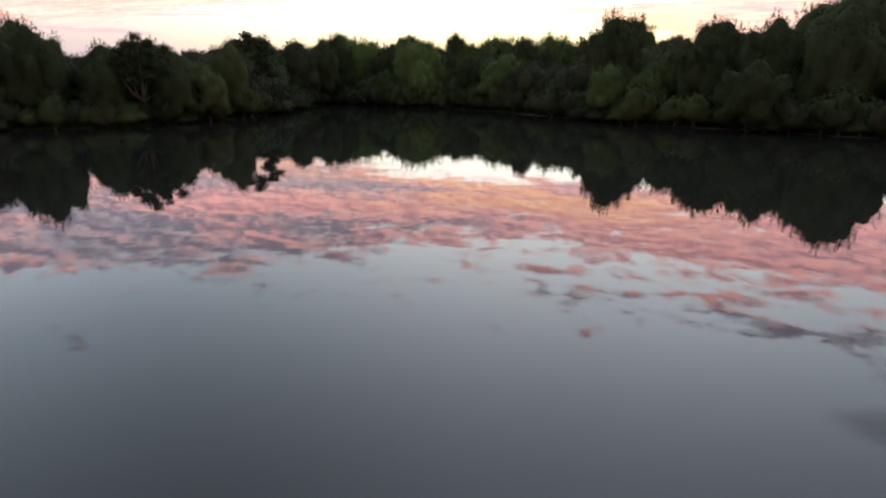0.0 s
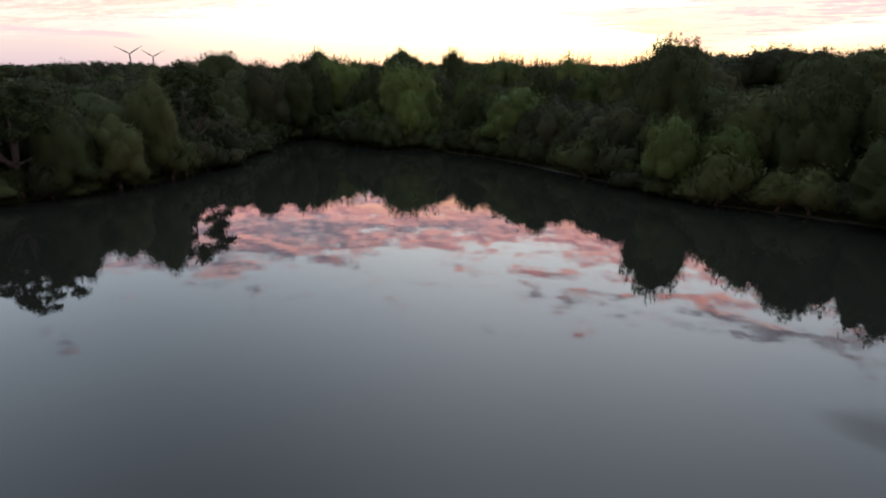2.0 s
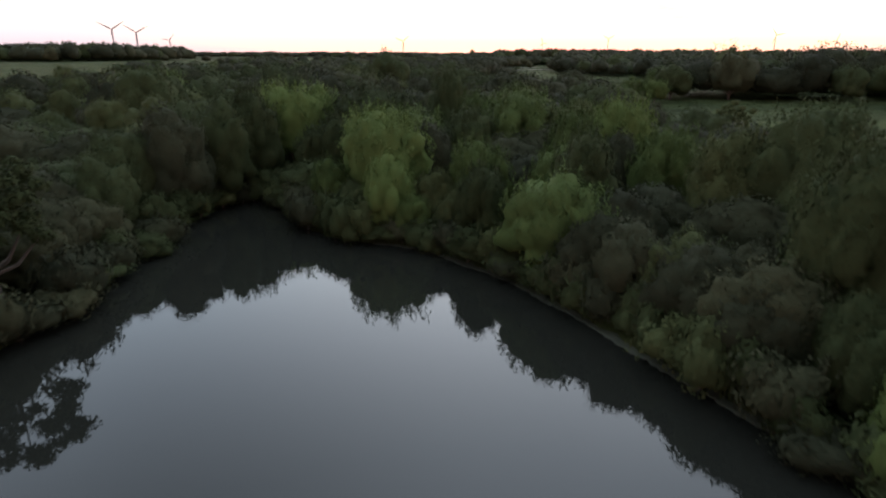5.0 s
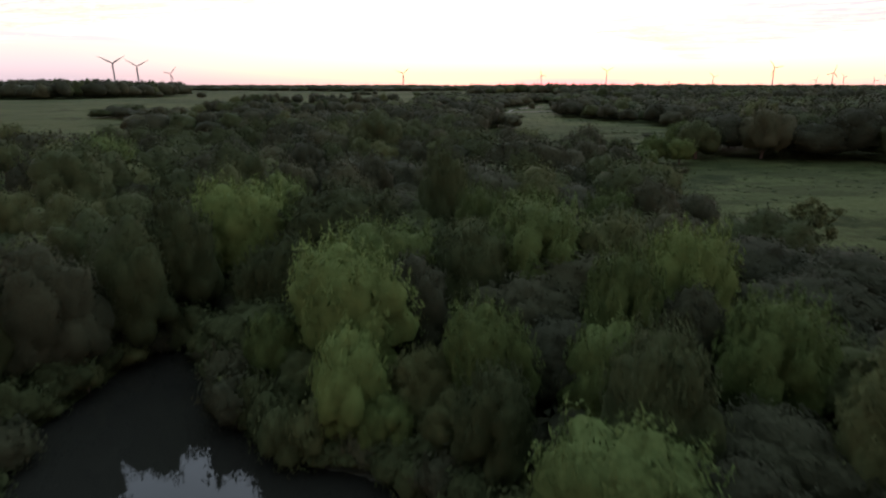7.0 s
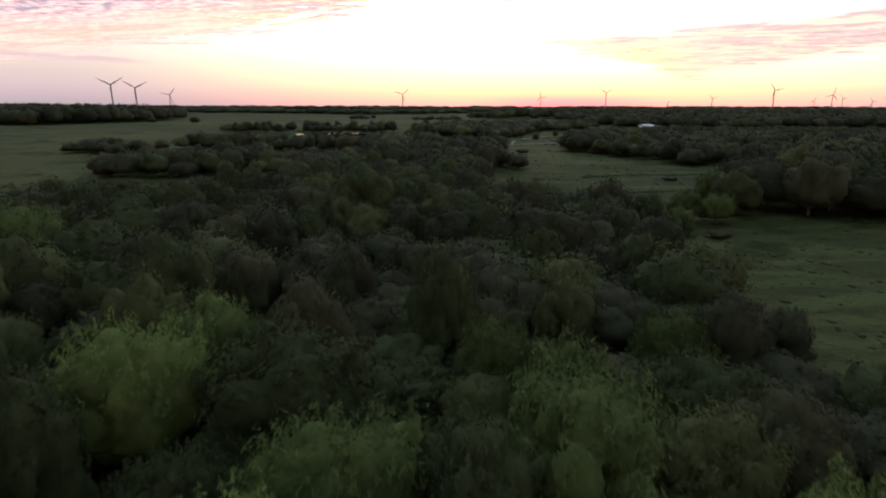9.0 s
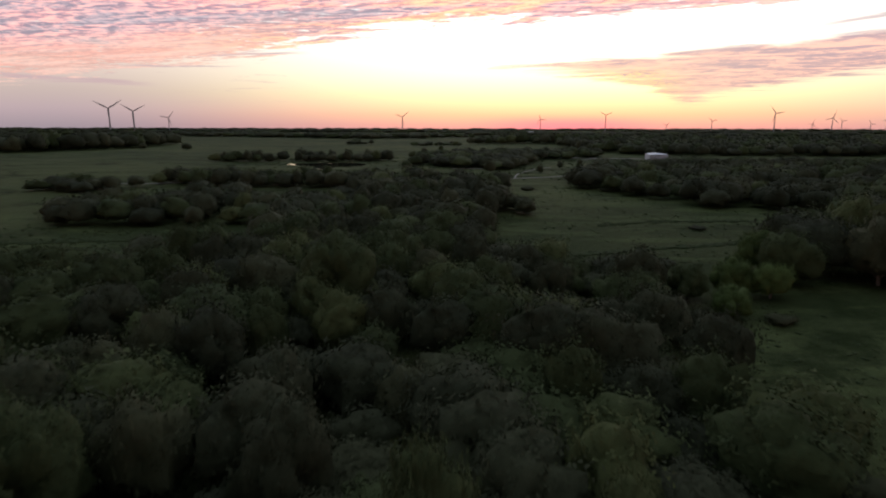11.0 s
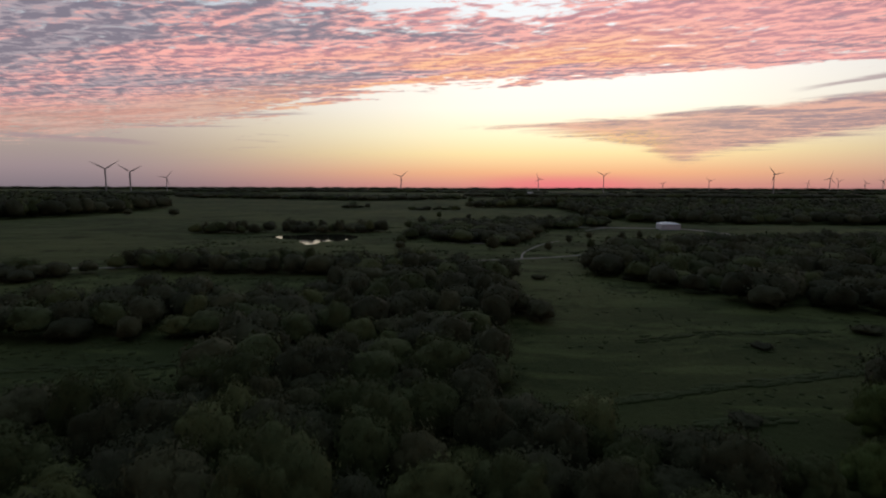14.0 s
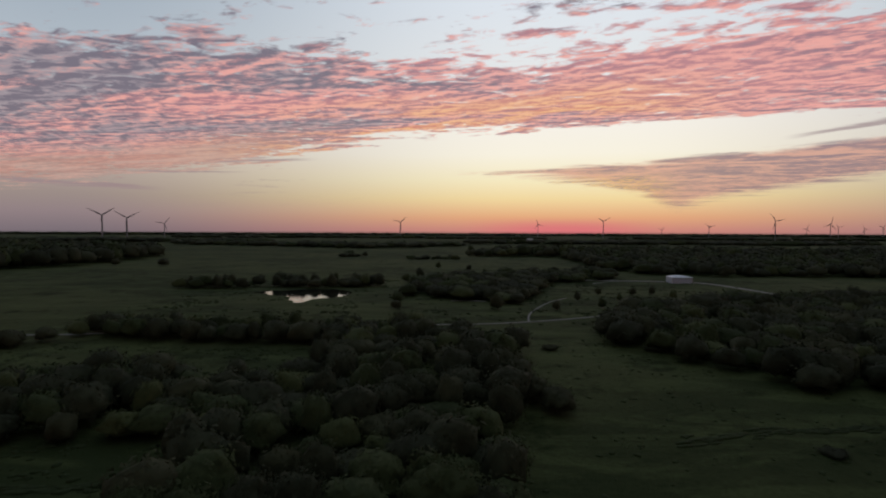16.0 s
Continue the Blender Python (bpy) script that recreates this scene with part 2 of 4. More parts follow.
def plain(name, a, b, scale, rough=0.7, bump=0.0, metal=0.0):
    mat, k, s, out = material(name)
    pos = k.add("ShaderNodeTexCoord").outputs["Object"]
    n = k.noise(pos, scale, 6, 0.65)
    k.put(s.inputs["Base Color"], k.mix(n, a, b))
    s.inputs["Roughness"].default_value, s.inputs["Metallic"].default_value = rough, metal
    if bump:
        bp = k.add("ShaderNodeBump")
        bp.inputs["Strength"].default_value = bump
        k.put(bp.inputs["Height"], k.noise(pos, scale * 6, 3))
        k.put(s.inputs["Normal"], bp.outputs[0])
    return mat


LEAF = foliage("leaves", (0.029, 0.038, 0.016), (0.078, 0.098, 0.041), (0.096, 0.108, 0.042))
LEAF_FRESH = foliage("fresh_leaves", (0.038, 0.055, 0.017), (0.136, 0.188, 0.060), (0.142, 0.192, 0.056))
LEAF_DULL = foliage("dull_leaves", (0.027, 0.031, 0.018), (0.064, 0.070, 0.038), (0.072, 0.074, 0.037))
TUSSOCK = foliage("rough_grass", (0.028, 0.041, 0.017), (0.070, 0.087, 0.036), (0.076, 0.085, 0.038))
WEED = plain("floating_weed", (0.030, 0.036, 0.022), (0.085, 0.092, 0.060), 1.6, 0.8, 0.5)
BARK = plain("bark", (0.06, 0.05, 0.04), (0.16, 0.14, 0.11), 3.0, 0.9, 0.4)
WHITE = plain("white_painted_metal", (0.44, 0.47, 0.53), (0.55, 0.58, 0.63), 0.6, 0.45, 0.02)
# white turbines: their dark look against the bright sky is put into this grey
TOWER = plain("backlit_turbine_white", (0.20, 0.20, 0.21), (0.27, 0.27, 0.27), 0.1, 0.5)
GRAVEL = plain("pale_gravel", (0.13, 0.125, 0.115), (0.21, 0.20, 0.185), 0.8, 0.95)
CONCRETE = plain("concrete", (0.32, 0.31, 0.29), (0.46, 0.45, 0.42), 1.2, 0.9)


def water_material(name, ripple):
    mat, k, b, out = material(name)
    pos = k.add("ShaderNodeTexCoord").outputs["Object"]
    b.inputs["Base Color"].default_value = (0.014, 0.015, 0.012, 1)
    b.inputs["Roughness"].default_value = 0.012
    b.inputs["IOR"].default_value = 1.43
    b.inputs["Specular IOR Level"].default_value = 0.5
    bp = k.add("ShaderNodeBump")
    bp.inputs["Strength"].default_value, bp.inputs["Distance"].default_value = ripple, 0.05
    k.put(bp.inputs["Height"], k.noise(pos, 0.9, 3, 0.5))
    k.put(b.inputs["Normal"], bp.outputs[0])
    return mat


WATER = water_material("still_water", 0.06)
POND_WATER = water_material("rippled_water", 0.3)


def ground_material():
    mat, k, b, out = material("prairie_grass")
    pos = k.add("ShaderNodeTexCoord").outputs["Object"]
    mp = k.add("ShaderNodeMapping")
    mp.inputs["Rotation"].default_value = (0, 0, radians(-12))
    mp.inputs["Scale"].default_value = (0.25, 1.0, 1.0)
    k.put(mp.inputs["Vector"], pos)
    big = k.noise(pos, 0.009, 4, 0.6)
    mid = k.noise(pos, 0.07, 5, 0.68)
    long = k.noise(mp.outputs[0], 0.10, 5, 0.65, 0.6)
    fine = k.noise(pos, 1.1, 6, 0.75)
    c = k.mix(k.step(big, 0.38, 0.62), (0.029, 0.040, 0.015), (0.063, 0.073, 0.029))
    c = k.mix(k.m("MULTIPLY", k.step(long, 0.46, 0.64), 0.75), c, (0.077, 0.095, 0.036))
    c = k.mix(k.m("MULTIPLY", k.step(mid, 0.50, 0.68), 0.85), c, (0.013, 0.020, 0.006))
    c = k.mix(k.m("MULTIPLY", k.step(fine, 0.4, 0.75), 0.5), c, (0.014, 0.019, 0.007))
    k.put(b.inputs["Base Color"], c)
    b.inputs["Roughness"].default_value = 0.85
    b.inputs["Specular IOR Level"].default_value = 0.03
    b.inputs["Specular Tint"].default_value = (0.70, 0.96, 0.50, 1)
    bp = k.add("ShaderNodeBump")
    bp.inputs["Strength"].default_value, bp.inputs["Distance"].default_value = 0.9, 0.5
    k.put(bp.inputs["Height"], k.noise(pos, 0.6, 6, 0.75))
    k.put(b.inputs["Normal"], bp.outputs[0])
    return mat


GRASS = ground_material()


# ---------------------------------------------------------------- mesh helpers
def mesh_of(name, verts, faces, mat):
    me = bpy.data.meshes.new(name)
    me.from_pydata([tuple(v) for v in verts], [], [tuple(f) for f in faces])
    me.materials.append(mat)
    me.update()
    return me


def thing(name, label, category, group="", kind="", at=None):
    ob = new(name)
    ob.empty_display_size = 0.5
    if at is not None:
        ob.matrix_basis = at
    return tagged(ob, label, category, group, kind)


def child(name, me, parent, label=""):
    ob = new(name, me)
    ob.parent = parent
    return tagged(ob, label)


def tube(pts, radii, sides=7):
    """Verts and faces of a tapered tube through the points."""
    vs, fs = [], []
    pts = [Vector(p) for p in pts]
    for i, p in enumerate(pts):
        d = (pts[min(i + 1, len(pts) - 1)] - pts[max(i - 1, 0)]).normalized()
        q = d.to_track_quat("Z", "Y")
        for s in range(sides):
            a = 2 * math.pi * s / sides
            vs.append(p + q @ Vector((math.cos(a) * radii[i], math.sin(a) * radii[i], 0)))
    for i in range(len(pts) - 1):
        for s in range(sides):
            s2 = (s + 1) % sides
            fs.append((i * sides + s, i * sides + s2, (i + 1) * sides + s2, (i + 1) * sides + s))
    fs.append(tuple(range(sides))[::-1])
    fs.append(tuple((len(pts) - 1) * sides + s for s in range(sides)))
    return vs, fs


def joined(parts):
    vs, fs = [], []
    for v, f in parts:
        o = len(vs)
        vs.extend(v)
        fs.extend(tuple(i + o for i in q) for q in f)
    return vs, fs


def box(x0, x1, y0, y1, z0, z1):
    v = [(x, y, z) for z in (z0, z1) for y in (y0, y1) for x in (x0, x1)]
    return v, [(0, 2, 3, 1), (4, 5, 7, 6), (0, 1, 5, 4), (2, 6, 7, 3), (0, 4, 6, 2), (1, 3, 7, 5)]


# ---------------------------------------------------------------- lie of the land
LAKE = np.array([(62, 34), (43, 45), (34, 53.5), (25.5, 62.5), (18.6, 68.2), (16.4, 74.5), (12.0, 82.5), (7.0, 92.5), (-1, 102), (-9.5, 104.5), (-14, 109), (-17, 117), (-20, 121),
                 (-24, 117), (-25.5, 107), (-24.5, 97), (-24, 87), (-26, 77), (-34, 65), (-44, 60), (-62, 50), (-92, 22), (-100, -50), (-50, -110),
                 (60, -115), (115, -60), (100, 10)], float)
POND = np.array([(-99, 472), (-90, 464), (-80, 457), (-73, 452), (-72, 442), (-67, 428), (-63, 431), (-62, 441), (-59, 446), (-55, 445), (-48, 459), (-47, 470), (-51, 479), (-57, 486), (-64, 490), (-72, 487), (-78, 489), (-84, 482), (-91, 478)], float)
LAND_Y = [-500, 60, 110, 150, 200, 300, 400, 500, 800, 1600, 3000, 4900]
LAND_Z = [2, 0.5, 1.2, 3, 4.5, 7.5, 9.5, 9, 10, 13, 15, 17]
POND_Z = 8.9


def inside(poly, x, y):
    r = np.zeros(np.shape(x), bool)
    for (x0, y0), (x1, y1) in zip(poly, np.roll(poly, -1, 0)):
        r ^= ((y0 > y) != (y1 > y)) & (x < (x1 - x0) * (y - y0) / (y1 - y0 + 1e-12) + x0)
    return r


def shore(poly, x, y):
    """Distance to the outline, negative inside."""
    d = np.full(np.shape(x), 1e9)
    for (x0, y0), (x1, y1) in zip(poly, np.roll(poly, -1, 0)):
        ex, ey = x1 - x0, y1 - y0
        t = np.clip(((x - x0) * ex + (y - y0) * ey) / (ex * ex + ey * ey), 0, 1)
        d = np.minimum(d, np.hypot(x - x0 - t * ex, y - y0 - t * ey))
    return np.where(inside(poly, x, y), -d, d)


def land(x, y):
    x, y = np.asarray(x, float), np.asarray(y, float)
    z = np.interp(y, LAND_Y, LAND_Z)
    z = z + 0.5 * np.sin(x * 0.031 + 1.3) * np.sin(y * 0.027) + 0.9 * np.sin(x * 0.0071 + 0.5) * np.sin(y * 0.0083 + 1.0) * np.clip(y / 400, 0, 1)
    d = shore(LAKE, x, y)
    bank = np.clip(d / 14, 0, 1)
    bank = bank * bank * (3 - 2 * bank)
    z = np.where(d > 0, 0.22 * np.clip(d / 0.7, 0, 1) + 0.1 + (z - 0.1) * bank, np.maximum(-2.5, 0.1 + d * 0.6))
    p = shore(POND, x, y)
    rim = np.clip(p / 60, 0, 1)
    z = np.where(p < 60, np.where(p > 0, POND_Z + 0.12 + (z - POND_Z - 0.12) * rim * rim * (3 - 2 * rim), np.maximum(POND_Z - 1.0, POND_Z + 0.12 + p * 0.25)), z)
    return z


def build_ground():
    def graded(stops, far0, far1):
        line = [np.arange(a, c, s) for a, c, s in stops]
        core = list(np.concatenate(line)) + [stops[-1][1]]
        up, s = [core[-1]], stops[-1][2]
        while up[-1] < far1:
            s *= 1.12
            up.append(min(up[-1] + s, far1))
        dn, s = [core[0]], stops[0][2]
        while dn[-1] > far0:
            s *= 1.12
            dn.append(max(dn[-1] - s, far0))
        return np.array(dn[:0:-1] + core + up[1:])
    xs = graded([(-200, -70, 5), (-70, 70, 1.6), (70, 200, 5)], -4900, 4900)
    ys = graded([(40, 135, 1.6), (135, 560, 4.5)], -900, 4850)
    X, Y = np.meshgrid(xs, ys)
    Z = land(X, Y)
    nx, ny = len(xs), len(ys)
    v = np.stack([X, Y, Z], -1).reshape(-1, 3)
    i = (np.arange(ny - 1)[:, None] * nx + np.arange(nx - 1)).ravel()
    f = np.stack([i, i + 1, i + nx + 1, i + nx], 1)
    me = mesh_of("ground", v.tolist(), f.tolist(), GRASS)
    me.shade_smooth()
    tagged(new("ground", me), "rolling green prairie grass with darker tufts and drier patches", "ground", kind="structure")


def build_water(name, poly, z, grow, label, mat):
    c = poly.mean(0)
    d = poly - c
    out = c + d * (1 + grow / np.linalg.norm(d, axis=1))[:, None]
    n = len(out)
    me = mesh_of(name, [(*p, z) for p in out], [tuple(range(n))[::-1]], mat)
    if me.polygons[0].normal.z < 0:
        me.flip_normals()
    tagged(new(name, me), label, "water", kind="structure")


build_ground()
build_water("lake_water", LAKE, 0.0, 3.0, "still dark lake water that mirrors the sunset sky", WATER)
build_water("pond_water", POND, POND_Z, 3.0, "small pond between reedy banks that mirrors the bright sky", POND_WATER)


def build_weed():
    """Floating weed in a ragged margin along the shore, in one sheet that lies on the water."""
    rng = np.random.default_rng(8)
    bm = bmesh.new()
    for pts in ([(38.5, 49.3), (34, 53.5), (25.5, 62.5), (19.4, 67.6)], [(16.4, 74.5), (12.0, 82.5), (7.0, 92.5), (-1, 102), (-6, 103.6)]):
        last = None
        for (xa, ya), (xb, yb) in zip(pts, pts[1:]):
            L = math.hypot(xb - xa, yb - ya)
            nx, ny = -(yb - ya) / L, (xb - xa) / L
            if shore(LAKE, np.array((xa + xb) / 2 + nx), np.array((ya + yb) / 2 + ny)) > 0:
                nx, ny = -nx, -ny
            n = int(L / 0.35)
            for q in range(n + 1):
                x, y = xa + (xb - xa) * q / n, ya + (yb - ya) * q / n
                w = max(0.1, 0.55 + 0.5 * noise.noise(Vector((x * 0.33, y * 0.33, 2))) + rng.uniform(-0.12, 0.12))
                row = [bm.verts.new((x - nx * 1.2, y - ny * 1.2, 0.012)), bm.verts.new((x + nx * w * 0.8, y + ny * w * 0.8, 0.03)), bm.verts.new((x + nx * w, y + ny * w, -0.01))]
                if last:
                    for j in range(2):
                        bm.faces.new((last[j], row[j], row[j + 1], last[j + 1]))
                last = row
    bmesh.ops.recalc_face_normals(bm, faces=bm.faces)
    me = bpy.data.meshes.new("floating_weed")
    bm.to_mesh(me)
    bm.free()
    if sum(p.normal.z for p in me.polygons) < 0:
        me.flip_normals()
    me.materials.append(WEED)
    tagged(new("floating_weed", me), "pale green floating weed in a margin along the lake's shore", "water plants", kind="stuff")


build_weed()


def ribbon(name, pts, width, label):
    """A gravel strip laid on the land along a line."""
    pts = np.array(pts, float)
    line = []
    for a, c in zip(pts[:-1], pts[1:]):
        n = max(2, int(np.hypot(*(c - a)) / 2.5))
        line += [a + (c - a) * i / n for i in range(n)]
    line = np.array(line + [pts[-1]])
    for _ in range(6):
        line[1:-1] = (line[:-2] + 2 * line[1:-1] + line[2:]) / 4
    d = np.gradient(line, axis=0)
    d /= np.linalg.norm(d, axis=1)[:, None]
    side = np.stack([-d[:, 1], d[:, 0]], 1)
    wob = 1 + 0.12 * np.sin(np.arange(len(line)) * 1.7)
    vs = []
    for s in (-1, 1):
        p = line + side * (s * width / 2 * wob)[:, None]
        z = land(p[:, 0], p[:, 1])
        vs.append(np.c_[p, z + 0.16])
        vs.append(np.c_[p + side * s * 0.25, z - 0.3])
    n = len(line)
    v = np.concatenate([vs[1], vs[0], vs[2], vs[3]])
    fs = [(r * n + i, r * n + i + 1, (r + 1) * n + i + 1, (r + 1) * n + i) for r in range(3) for i in range(n - 1)]
    me = mesh_of(name, v.tolist(), fs, GRAVEL)
    if sum(p.normal.z for p in me.polygons) < 0:
        me.flip_normals()
    tagged(new(name, me), label, "path", kind="structure")


ribbon("path", [(-150, 344), (-125, 346), (-111, 347.5), (-88, 357), (-54, 363), (-32, 366), (0, 371), (19, 374), (43, 382.5), (60, 391), (100, 402)], 1.1, "narrow pale gravel footpath through the grass")
ribbon("path", [(31, 379), (31.2, 385), (33.5, 397), (40, 416), (47, 434), (59, 452)], 0.55, "narrow pale gravel footpath winding up the grass slope")
ribbon("path", [(92, 534), (108, 553), (122, 556), (136, 552)], 0.9, "narrow pale gravel footpath beside the shed")
ribbon("path", [(2, 458), (10, 461), (21, 458)], 1.5, "short pale gravel strip in the park grass")
ribbon("path", [(3, 439), (11, 441), (20, 438)], 1.8, "short pale gravel strip in the park grass")
ribbon("road", [(80, 560), (98, 557), (133, 551), (157, 545), (166, 526), (171, 497), (172.5, 471), (178, 448)], 3.4, "pale gravel farm track beside the white shed")


# ---------------------------------------------------------------- trees
def blob(center, r, seed, sub, tall=1.0):
    """An uneven clump."""
    bm = bmesh.new()
    bmesh.ops.create_icosphere(bm, subdivisions=sub, radius=1.0)
    c = Vector(center)
    o = Vector((seed * 3.7, seed * 1.3, seed * 2.1))
    vs = []
    for v in bm.verts:
        n = noise.fractal(v.co * 1.7 + o, 0.9, 2.1, 3)
        q = v.co * r * (1.0 + 0.34 * n)
        vs.append(c + Vector((q.x, q.y, q.z * tall)))
    fs = [tuple(v.index for v in f.verts) for f in bm.faces]
    bm.free()
    return vs, fs


def leafy_mesh(name, verts, tris, normals, mats, slots=None, tones=None):
    """A mesh of triangles whose shading follows the round of the clumps."""
    me = bpy.data.meshes.new(name)
    verts, tris = np.asarray(verts, float), np.asarray(tris, int)
    me.vertices.add(len(verts))
    me.vertices.foreach_set("co", verts.ravel())
    me.loops.add(tris.size)
    me.loops.foreach_set("vertex_index", tris.ravel())
    me.polygons.add(len(tris))
    me.polygons.foreach_set("loop_start", np.arange(0, tris.size, 3))
    for mat in mats:
        me.materials.append(mat)
    if slots is not None:
        me.polygons.foreach_set("material_index", slots)
    if tones is not None:
        me.attributes.new("tree_tone", "FLOAT", "POINT").data.foreach_set("value", tones)
    me.update(calc_edges=True)
    me.validate()
    me.shade_smooth()
    me.normals_split_custom_set_from_vertices(normals)
    return me


def unit(v):
    return v / (np.linalg.norm(v, axis=1)[:, None] + 1e-9)


def leaf_tris(p, nrm, way, size, rng, slim=1.0):
    """Leaves at places p that face along nrm and point along way, longer and narrower where slim is under 1."""
    b = unit(np.cross(nrm, way))
    t = np.cross(b, nrm)
    s = size * rng.uniform(0.6, 1.25, len(p))[:, None]
    t, b = t / slim, b * slim
    return np.stack([p - t * s * 0.6 - b * s * 0.5, p + t * s * 1.1, p - t * s * 0.45 + b * s * 0.55], 1)


def open_crown(name, seed, H, R, base, lobes, leaves, leaf, mat):
    """An airy crown: loose sprays of leaves at the limbs' ends, with sky between them."""
    rng = np.random.default_rng(seed)
    mid, half = base + (H - base) * 0.5, (H - base) * 0.5
    cs, rs = [(rng.normal(0, 0.10) * R, rng.normal(0, 0.10) * R, H - 0.26 * R)], [0.22 * R]
    for i in range(lobes - 1):
        a = 2.4 * i + rng.uniform(-0.45, 0.45)
        h = -0.6 + 1.22 * ((i + rng.uniform(0, 1)) / (lobes - 1)) ** 0.75
        wide = math.sqrt(max(0.1, 1 - max(h + 0.1, -0.2) ** 2))
        r = R * rng.uniform(0.12, 0.24)
        w = wide * rng.uniform(0.35, 1.0) * (R - 0.75 * r)
        cs.append((math.cos(a) * w, math.sin(a) * w, max(base + r * 0.6, mid + h * half * 0.9)))
        rs.append(r)
    cs, rs = np.array(cs), np.array(rs)
    pick = rng.choice(len(cs), leaves, p=rs ** 2 / (rs ** 2).sum())
    d = unit(rng.normal(size=(leaves, 3)) + (0, 0, 0.3))
    p = cs[pick] + d * (1.0, 1.0, 0.6) * (rs[pick] * (0.3 + 0.8 * rng.random(leaves)))[:, None]
    nrm = unit(0.7 * d + (0, 0, 0.5) + 0.3 * rng.normal(size=d.shape))
    v = leaf_tris(p, nrm, d + 0.5 * rng.normal(size=d.shape), leaf, rng).reshape(-1, 3)
    return leafy_mesh(name, v, np.arange(len(v)).reshape(-1, 3), np.repeat(nrm, 3, 0), [mat]), cs


def dome_crown(name, seed, H, R, base, clumps, leaves, leaf, mat, sub, shoots=0, upright=0.3, loose=1.0):
    """A full crown: rounded leafy clumps crowded over an egg-shaped dome, a coat of leaves, and upright shoots on top."""
    rng = np.random.default_rng(seed)
    k = np.arange(clumps) + 0.5
    z = np.clip(1 - k / clumps * 1.6 + rng.normal(0, 0.06, clumps), -0.75, 1)
    a = k * 2.39996 + rng.normal(0, 0.3, clumps)
    w = np.sqrt(1 - z ** 2)
    rc = rng.uniform(0.27, 0.46, clumps) * (16 / clumps) ** 0.33
    c = np.stack([np.cos(a) * w, np.sin(a) * w, z], 1) * ((1 - rc) * (1 + 0.13 * np.cos(2 * a + seed) * w) * (1 + loose * rng.uniform(-0.26, 0.12, clumps)))[:, None]
    c *= np.where(z > 0.7, np.minimum(1, (1 - rc) / np.linalg.norm(c, axis=1)), 1)[:, None]
    mid = base + (H - base) * 0.38

    def reach(D):
        b = D @ c.T
        q = b * b - (c * c).sum(1) + rc * rc
        r = np.where(q > 0, b + np.sqrt(np.maximum(q, 0)), 0)
        i = r.argmax(1)
        r = r.max(1)
        n = np.where((r > 0.45)[:, None], (D * r[:, None] - c[i]) / rc[i][:, None], D)
        return np.maximum(r, 0.45), n

    def to_tree(p):
        p = np.stack([p[:, 0], p[:, 1], np.sign(p[:, 2]) * np.abs(p[:, 2]) ** 0.88], 1)
        return p * np.stack([np.full(len(p), R), np.full(len(p), R), np.where(p[:, 2] > 0, H - mid, mid - base)], 1) + (0, 0, mid)

    def turned(n):
        return unit(n / (R, R, (H - base) * 0.55))

    bm = bmesh.new()
    bmesh.ops.create_icosphere(bm, subdivisions=sub, radius=1.0)
    D = unit(np.array([v.co[:] for v in bm.verts]))
    tris = np.array([[v.index for v in f.verts] for f in bm.faces])
    bm.free()
    r, n = reach(D)
    o = Vector((seed * 3.7, seed * 1.3, seed * 2.1))
    r = r * (0.92 + 0.10 * np.array([noise.fractal(Vector(q) * 4.5 + o, 0.9, 2.1, 3) for q in D]))
    verts, nrms = [to_tree(D * r[:, None])], [turned(0.62 * n + 0.45 * D + (0, 0, 0.08))]
    faces, count = [tris], len(D)
    D = unit(rng.normal(size=(leaves, 3)) + (0, 0, 0.35))
    r, n = reach(D)
    p = to_tree(D * (r * (0.925 + 0.17 * loose * rng.random(leaves) ** 1.8))[:, None])
    keep = p[:, 2] > 0.05
    D, n, p = D[keep], n[keep], p[keep]
    shade = turned(0.66 * n + 0.42 * D + 0.11 * rng.normal(size=D.shape))
    face = unit(shade + 0.26 * rng.normal(size=D.shape))
    tri = leaf_tris(p, face, D * 0.5 + (0, 0, 0.4 + upright) + 0.5 * rng.normal(size=D.shape), leaf, rng)
    leafn = np.repeat(shade, 3, 0)
    if shoots:
        # upright sprays of leaves, each round its own stem and tapering to a tip
        D = unit(rng.normal(size=(shoots * 4, 3)) * (1, 1, 0.6) + (0, 0, 0.5))
        r, n = reach(D)
        good = np.flatnonzero((n[:, 2] > 0.15) & (D[:, 2] > -0.05))[:shoots]
        D, r, n = D[good], r[good], n[good]
        stem = to_tree(D * (r * 0.93)[:, None])
        tall = rng.uniform(0.24, 0.46, len(stem)) * R * (0.55 + upright * 0.5)
        each = 15
        who = np.repeat(np.arange(len(stem)), each)
        up = rng.random(len(who)) ** 0.8
        ang = rng.uniform(0, 6.28, len(who))
        rad = np.stack([np.cos(ang), np.sin(ang), 0 * ang], 1)
        lean = D[who] * (1, 1, 0) * 0.35 + (0, 0, 1)
        wide = R * 0.05 * (1 - up) ** 0.7 + R * 0.008
        q = stem[who] + lean * (tall[who] * (up - 0.15))[:, None] + rad * wide[:, None]
        shade = unit(0.75 * rad + 0.35 * turned(n)[who] + (0, 0, 0.30) + 0.55 * np.outer(up, (0, 0, 1)) + 0.10 * rng.normal(size=rad.shape))
        tri = np.concatenate([tri, leaf_tris(q, unit(shade + 0.3 * rng.normal(size=rad.shape)), rad * 0.18 + (0, 0, 1.0) + 0.12 * rng.normal(size=rad.shape), leaf * 1.1, rng, 0.55)])
        leafn = np.concatenate([leafn, np.repeat(shade, 3, 0)])
